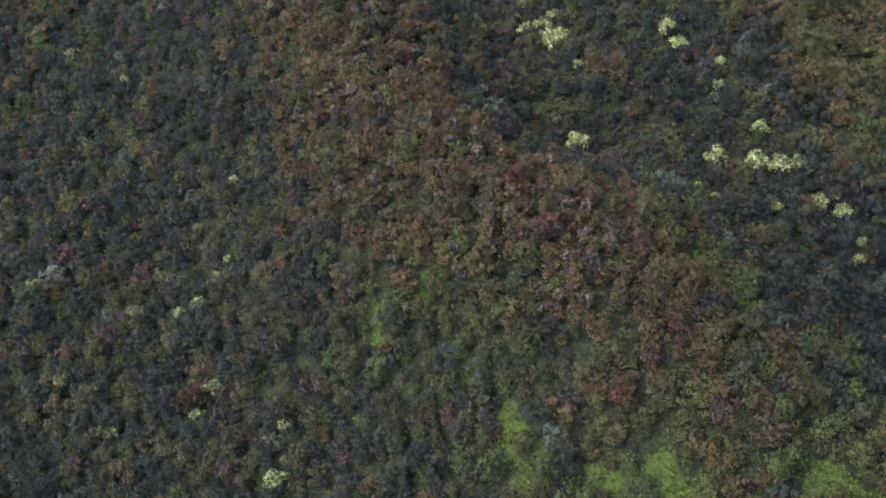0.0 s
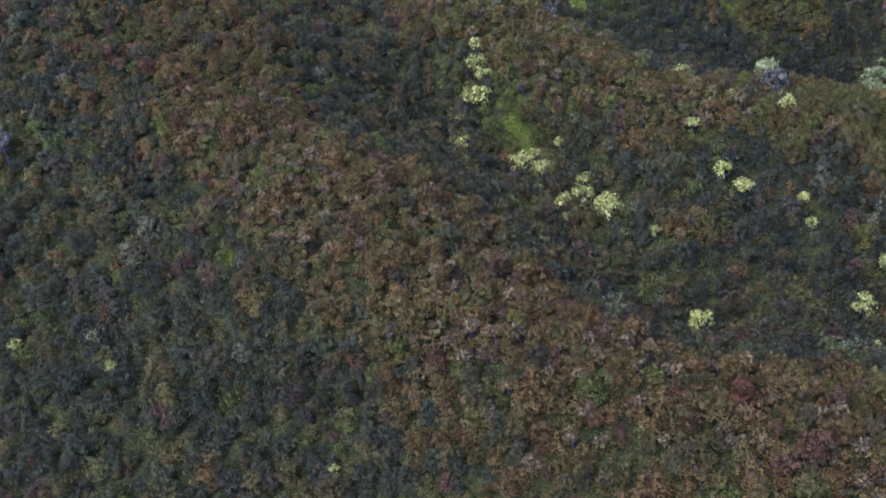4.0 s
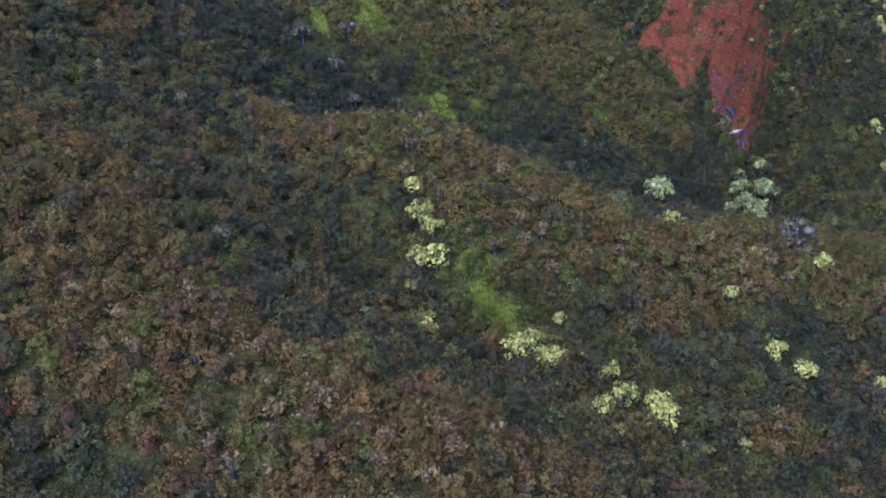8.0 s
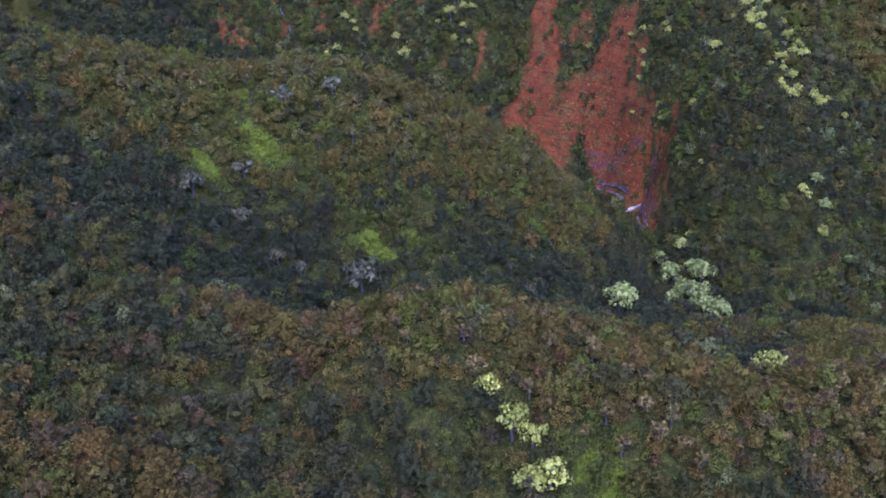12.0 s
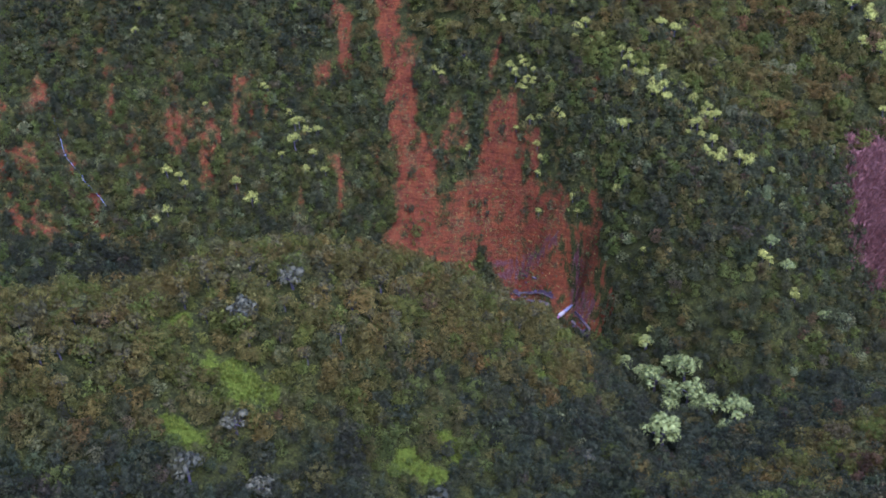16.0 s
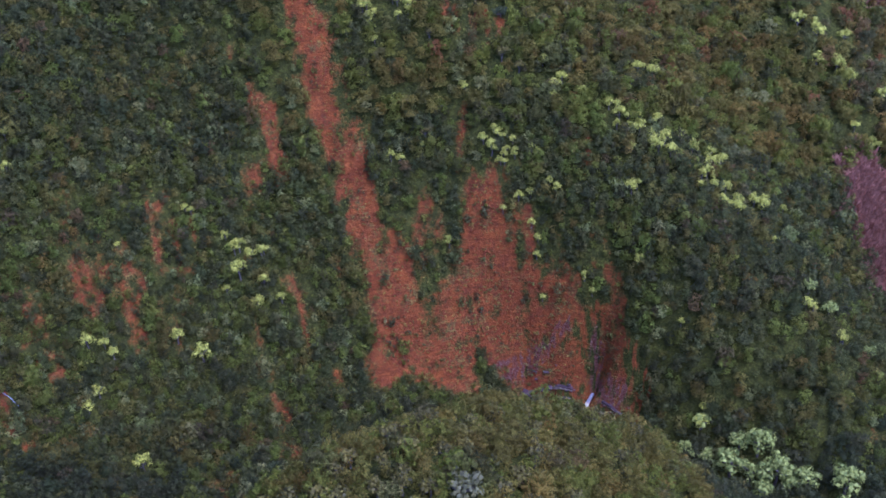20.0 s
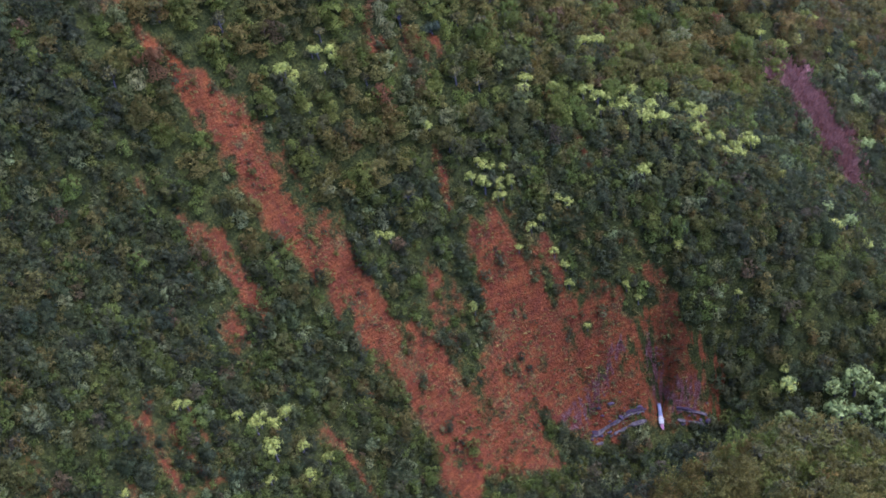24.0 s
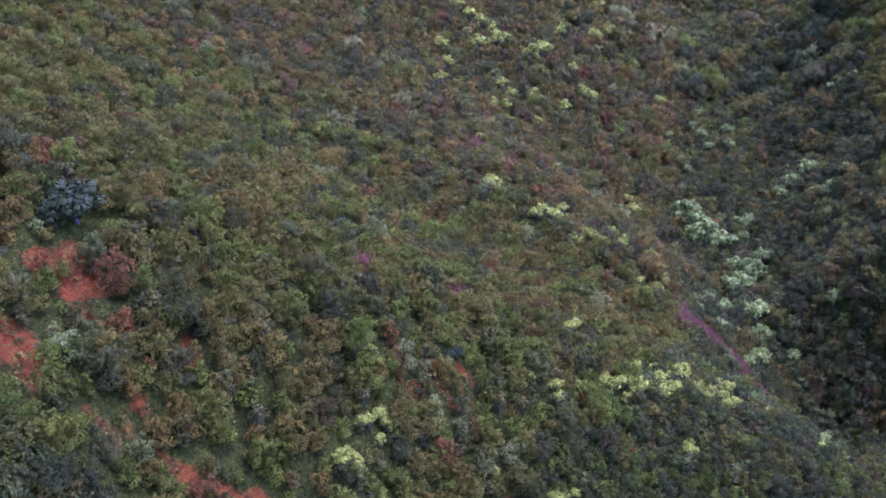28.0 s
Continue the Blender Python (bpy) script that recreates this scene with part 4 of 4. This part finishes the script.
PALE_LABEL = "pale silvery-green candlenut tree"
for k, (spots, where) in enumerate((
        (GULLY_HEAD, "in the head of a gully"), (GULLY_MIDDLE, "beside a grassy gully"), (GULLY_FOOT, "at the foot of a gully"),
        (MID_RIDGE_PALE, "on a scrubby ridge"), (SOUTH_SLOPE_PALE, "scattered on a dark slope"), (RIDGE_FAR_PALE, "behind a brown ridge"),
        (LOWER_GULLY_PALE, "in a shaded gully"), (WALL_WEST_PALE, "on the steep red wall"), (WALL_PALE, "beside the red landslide"),
        (WALL_EAST_PALE, "on the mountain wall"), (SLOPE_PALE, "among brown shrubs"), (WALL_CREST_PALE, "high on the wall"), (SPUR_PALE, "along a spur"))):
    grove("candlenut_tree", spots, PALE, 200, 11, 1.1, PALE_LABEL + " " + where, "tree", "pale trees " + where, 100 + 10 * k, 0.95, swell=1.2 if "wall" in where or "red" in where else 1.45)
grove("candlenut_tree", STREAM_GROVE, PALE_COOL, 320, 16, 1.25, "large pale green candlenut tree beside the stream", "tree", "stream grove", 300, 0.7)
grove("candlenut_tree", EAST_GROVE, PALE_COOL, 320, 16, 1.25, "large pale green candlenut tree on the valley floor", "tree", "valley grove", 320, 0.7)
grove("koa_tree", SILVER + SOUTH_SILVER, SILVERY, 180, 12, 1.2, "silvery grey-green koa tree above olive scrub", "tree", "silvery trees", 340)
grove("dark_tree", DARK, DEEP, 700, 22, 1.3, "dark bluish green round-crowned tree on the slope", "tree", "dark trees", 360, trunk_high=0.35, shapes=3)


def crest_trees(name, x0, x1, y0, y1, count, label, group, seed, mat=OLIVE, rise=1.2):
    """Single taller trees that rise out of the scrub along a crest."""
    rng = np.random.default_rng(seed)
    x, y = rng.uniform(x0, x1, count * 12), rng.uniform(y0, y1, count * 12)
    ring = sum(height(x + 14 * math.cos(a), y + 14 * math.sin(a)) for a in (0, 1.57, 3.14, 4.71)) / 4
    good = (height(x, y) - ring > rise) & (along(SLIDES + SCARS + MEADOWS, x, y, 0.5) < 0.1)
    spots = []
    for p, q in zip(x[good], y[good]):
        if len(spots) < count and all(math.hypot(p - a, q - b) > 2.6 for a, b, _ in spots):
            spots.append((float(p), float(q), float(rng.uniform(1.15, 1.75))))
    grove(name, spots, mat, 130, 9, 1.1, label, "tree", group, seed, 0.85, 1.15, 8, 1.0)


crest_trees("ohia_tree", -100, 5, -92, -28, 170, "olive green ohia tree rising from scrub on the knoll", "knoll trees", 400)
crest_trees("guava_tree", 15, 160, -190, -140, 180, "golden brown guava tree on the south ridge", "south ridge trees", 440, GOLDEN)
crest_trees("guava_tree", -30, 90, -132, -95, 115, "golden olive guava tree on the middle ridge", "middle ridge trees", 480, GOLDEN)
crest_trees("ohia_tree", -48, 70, 20, 95, 120, "brownish olive ohia tree high on the mountain wall", "wall top trees", 520, OLIVE, -0.5)


# ---- low growth: grass in the clearings, mauve reed beds ----
def tufts(name, strokes, spacing, size, mat, label, category, seed, reach=0.5, upright=1.0):
    """Tufts of narrow blades over the patches, as one mesh."""
    rng = np.random.default_rng(seed)
    spots = []
    for s in strokes:
        for (ax, ay, aw), (bx, by, bw) in zip(s[:-1], s[1:]):
            long = math.hypot(bx - ax, by - ay) + aw + bw
            n = int(long * (aw + bw) * (1 + reach) / spacing ** 2) + 4
            u = rng.uniform(-0.3, 1.3, n)
            off = rng.normal(0, 0.55, (n, 2)) * (1 + reach) * (aw + np.clip(u, 0, 1) * (bw - aw))[:, None]
            spots.append(np.stack([ax + u * (bx - ax), ay + u * (by - ay)], 1) + off)
    spots = np.concatenate(spots)
    z = height(spots[:, 0], spots[:, 1])
    blades = 9
    a = rng.uniform(0, 2 * math.pi, (len(spots), blades))
    lean = rng.uniform(0.2, 1.0, a.shape)
    h = size * rng.uniform(0.5, 1.3, a.shape) * upright
    root = np.concatenate([spots, z[:, None] - 0.08], 1)[:, None, :] + np.stack([np.cos(a) * 0.12, np.sin(a) * 0.12, 0 * a], -1) * size
    tip = root + np.stack([np.cos(a) * lean * size * 0.8, np.sin(a) * lean * size * 0.8, h], -1)
    side = np.stack([-np.sin(a), np.cos(a), 0 * a], -1) * size * 0.16
    mid = root * 0.45 + tip * 0.55 + np.array([0, 0, 0.12 * size])
    corners = np.stack([root, mid - side, tip, mid + side], 2).reshape(-1, 4, 3)
    return tagged(new(name, blades_mesh(name, corners, mat)), label, category, kind="stuff")


tufts("clearing_grass", MEADOWS, 0.75, 0.5, GRASS, "bright lime green grass in small clearings", "grass", 61)
tufts("mauve_reeds", MAUVE, 0.55, 1.5, MAUVE_LEAF, "dry mauve reeds in a patch on the slope", "reeds", 62, 0.25, 1.2)


def seedlings(name, strokes, count, mat, label, seed):
    """Small leafy plants taking hold again on the bare soil."""
    rng = np.random.default_rng(seed)
    spots = []
    for s in strokes:
        for (ax, ay, aw), (bx, by, bw) in zip(s[:-1], s[1:]):
            n = max(2, int(count * (math.hypot(bx - ax, by - ay) + 1) * (aw + bw) / 10))
            u = rng.uniform(0, 1, n)
            spots.append(np.stack([ax + u * (bx - ax), ay + u * (by - ay)], 1) + rng.normal(0, 0.6, (n, 2)) * (aw + u * (bw - aw))[:, None])
    spots = np.concatenate(spots)
    keep = waves(spots[:, 0], spots[:, 1], 9, 33) + rng.normal(0, 0.5, len(spots)) > 0.0
    spots = spots[keep]
    base = np.concatenate([spots, (height(spots[:, 0], spots[:, 1]) + 0.15)[:, None]], 1)
    r = rng.lognormal(-1.45, 0.5, len(spots))
    kinds = np.stack([crown(seed + i, 14, 3, 0.8, 1.1)[0] for i in range(6)])
    c = kinds[rng.integers(0, 6, len(spots))] * r[:, None, None, None] + base[:, None, None, :]
    tone = np.array([(0.12, 0.135, 0.022), (0.24, 0.20, 0.03), (0.05, 0.06, 0.018)])[rng.integers(0, 3, len(spots))] * rng.uniform(0.7, 1.4, (len(spots), 1))
    me = blades_mesh(name, c.reshape(-1, 4, 3), mat, np.repeat(tone, 14, 0))
    return tagged(new(name, me), label, "seedlings", kind="stuff")


seedlings("seedling_cover", SLIDES + SCARS, 44.0, CANOPY, "sparse low seedlings on bare red soil", 71)


# ---- the stream bed under the slide: pale ledges and boulders ----
def boulder_mesh(name, seed, sub=2):
    bm = bmesh.new()
    bmesh.ops.create_icosphere(bm, subdivisions=sub, radius=1.0)
    off = Vector((seed * 7.3, seed * 3.1, seed * 1.7))
    for v in bm.verts:
        d = noise.noise(v.co * 1.1 + off) * 0.45 + noise.noise(v.co * 3.0 + off) * 0.15
        v.co *= 1 + d
        v.co.z = max(v.co.z * 0.65, -0.4)
    me = bpy.data.meshes.new(name)
    bm.to_mesh(me)
    bm.free()
    me.materials.append(ROCK)
    return me


def boulders():
    rng = random.Random(9)
    shapes = [boulder_mesh("boulder", k) for k in range(5)]
    legs = [leg for line in LEDGE for leg in zip(line[:-1], line[1:])]
    for k in range(30):
        (ax, ay, _), (bx, by, _) = rng.choice(legs)
        u = rng.random()
        x, y = ax + u * (bx - ax) + rng.gauss(0, 0.8), ay + u * (by - ay) + rng.gauss(0, 0.8)
        ob = tagged(new("boulder", shapes[k % 5]), "pale mauve-grey boulder in the stream bed", "boulder", "stream boulders")
        r = rng.lognormvariate(-1.3, 0.4)
        ob.matrix_basis = Matrix.Translation((x, y, float(height(x, y)) + 0.15 * r)) @ pose(0, 0, 0, rng.uniform(-15, 15), rng.uniform(-15, 15), rng.uniform(0, 360)) @ Matrix.Diagonal((r * 1.5, r, r * 0.8, 1))


boulders()


def ledge(name, line, down, high, out, mat, label, seed):
    """A shelf of layered rock that juts from the slope along a line, its lip wavy and broken."""
    rng = random.Random(seed)
    bm = bmesh.new()
    rows = []
    for (ax, ay, _), (bx, by, _) in zip(line[:-1], line[1:]):
        for k in range(7):
            u = k / 7
            x, y = ax + u * (bx - ax), ay + u * (by - ay)
            d = math.hypot(bx - ax, by - ay)
            nx, ny = (ay - by) / d, (bx - ax) / d
            z = float(height(x, y)) - down
            lump = noise.noise((x * 0.45 + seed, y * 0.45, 0.5))
            o, h = out * (1 + 0.7 * lump + rng.uniform(-0.35, 0.35)), 0.3 * noise.noise((x * 0.3, y * 0.3, seed))
            thick = high * (1 + 0.6 * lump)
            rows.append([bm.verts.new((x + nx * a, y + ny * a, z + c)) for a, c in (
                (1.8, h), (-o * 0.8, h), (-o, h + thick * 0.4), (-o * 0.85, h + thick), (1.8, h + thick + 1.0))])
    for p, q in zip(rows[:-1], rows[1:]):
        for k in range(5):
            bm.faces.new((p[k], p[(k + 1) % 5], q[(k + 1) % 5], q[k]))
    bm.faces.new(rows[0])
    bm.faces.new(rows[-1][::-1])
    bmesh.ops.recalc_face_normals(bm, faces=bm.faces)
    me = bpy.data.meshes.new(name)
    bm.to_mesh(me)
    bm.free()
    me.materials.append(mat)
    return tagged(new(name, me), label, "rock ledge", "ledges at the foot of the slide")


for k, line in enumerate(LEDGE):
    ledge("rock_ledge", line, -0.10, 0.08, (0.34, 0.28)[k], SLATE, "pale lavender rock lip below the red slide", 3 + k)
    # added strip whose dark colour deepens the shade beneath the lip
    ledge("rock_ledge", line, 0.05, 0.5, 0.1, UNDERCUT_SHADE, "earth strip coloured dark for the shade under a rock lip", 23 + k)
    ledge("rock_ledge", [(x - 0.4, y - 0.35, w) for x, y, w in line], 0.72, 0.2, (0.75, 0.5)[k], SLATE, "pale lavender rock slab under a dark overhang", 13 + k)


# ---- a trickle of water down the western wall ----
def trickle(name, line, wide):
    """A thin sheet of water that clings to the rock."""
    bm = bmesh.new()
    rows = []
    for (ax, ay, _), (bx, by, _) in zip(line[:-1], line[1:]):
        for k in range(6):
            x, y = ax + k / 6 * (bx - ax), ay + k / 6 * (by - ay)
            x += 0.5 * noise.noise((x * 0.8, y * 0.8, 7.0))
            w = wide * (0.7 + 0.5 * noise.noise((x * 0.9, y * 0.9, 3.0)))
            z = float(height(x, y)) + 0.9
            rows.append([bm.verts.new((x - w, y, z)), bm.verts.new((x, y - 0.1, z + 0.06)), bm.verts.new((x + w, y, z))])
    for p, q in zip(rows[:-1], rows[1:]):
        for k in range(2):
            bm.faces.new((p[k], p[k + 1], q[k + 1], q[k]))
    me = bpy.data.meshes.new(name)
    bm.to_mesh(me)
    bm.free()
    me.materials.append(FOAM)
    return tagged(new(name, me), "thin bluish white trickle of water down dark rock", "waterfall", kind="structure")


trickle("waterfall", TRICKLE[0], 0.09)


# ---- the wreckage in the stream bed ----
def fairing(name, stations, mat, sides=10, thick=0.03):
    """A shell through stations (x, half width, half height)."""
    bm = bmesh.new()
    rings = []
    for x, w, h in stations:
        rings.append([bm.verts.new((x, w * math.copysign(abs(math.cos(a)) ** 0.7, math.cos(a)), h * math.copysign(abs(math.sin(a)) ** 0.7, math.sin(a))))
                      for a in (np.arange(sides) + 0.5) * 2 * math.pi / sides])
    for lo, hi in zip(rings[:-1], rings[1:]):
        for k in range(sides):
            bm.faces.new((lo[k], lo[(k + 1) % sides], hi[(k + 1) % sides], hi[k]))
    bm.faces.new(rings[0][::-1])
    bm.faces.new(rings[-1])
    bmesh.ops.recalc_face_normals(bm, faces=bm.faces)
    me = bpy.data.meshes.new(name)
    bm.to_mesh(me)
    bm.free()
    me.materials.append(mat)
    return me


def wreckage():
    foot, head = Vector(WRECK_WHITE), Vector(WRECK_GREY)
    long = (head - foot).length
    root = tagged(new("wreck_panel"), "torn white and grey metal tail section lying on the stream rocks", "wreckage")
    root.matrix_basis = Matrix.Translation(foot) @ (head - foot).to_track_quat("X", "Z").to_matrix().to_4x4()
    part("white_shell", fairing("white_shell", [(0, 0.40, 0.36), (0.3, 0.46, 0.42), (1.0, 0.44, 0.40), (1.5, 0.40, 0.37)], WHITE), root, "scuffed white paint")
    part("frame_ring", fairing("frame_ring", [(1.5, 0.43, 0.40), (1.58, 0.43, 0.40)], RUST), root, "torn rusty frame")
    part("grey_boom", fairing("grey_boom", [(1.58, 0.38, 0.35), (2.5, 0.36, 0.33), (long - 0.3, 0.32, 0.30)], GREY), root, "dull grey metal")
    part("end_cap", fairing("end_cap", [(long - 0.3, 0.34, 0.31), (long, 0.30, 0.28), (long + 0.06, 0.2, 0.18)], GREY), root)
    scrap = part("torn_end", fairing("torn_end", [(-1.1, 0.12, 0.06), (-0.6, 0.26, 0.12), (-0.02, 0.34, 0.25)], RUST, 7), root, "torn rusty pink metal")
    scrap.matrix_basis = pose(0, 0, -0.1, 8, 0, 12)
    stay = part("stay", fairing("stay", [(-0.7, 0.05, 0.05), (0.7, 0.05, 0.05)], GREY, 6), root, "thin bent metal stay")
    stay.matrix_basis = pose(1.1, 0, -0.05, 0, 6, 82)


wreckage()
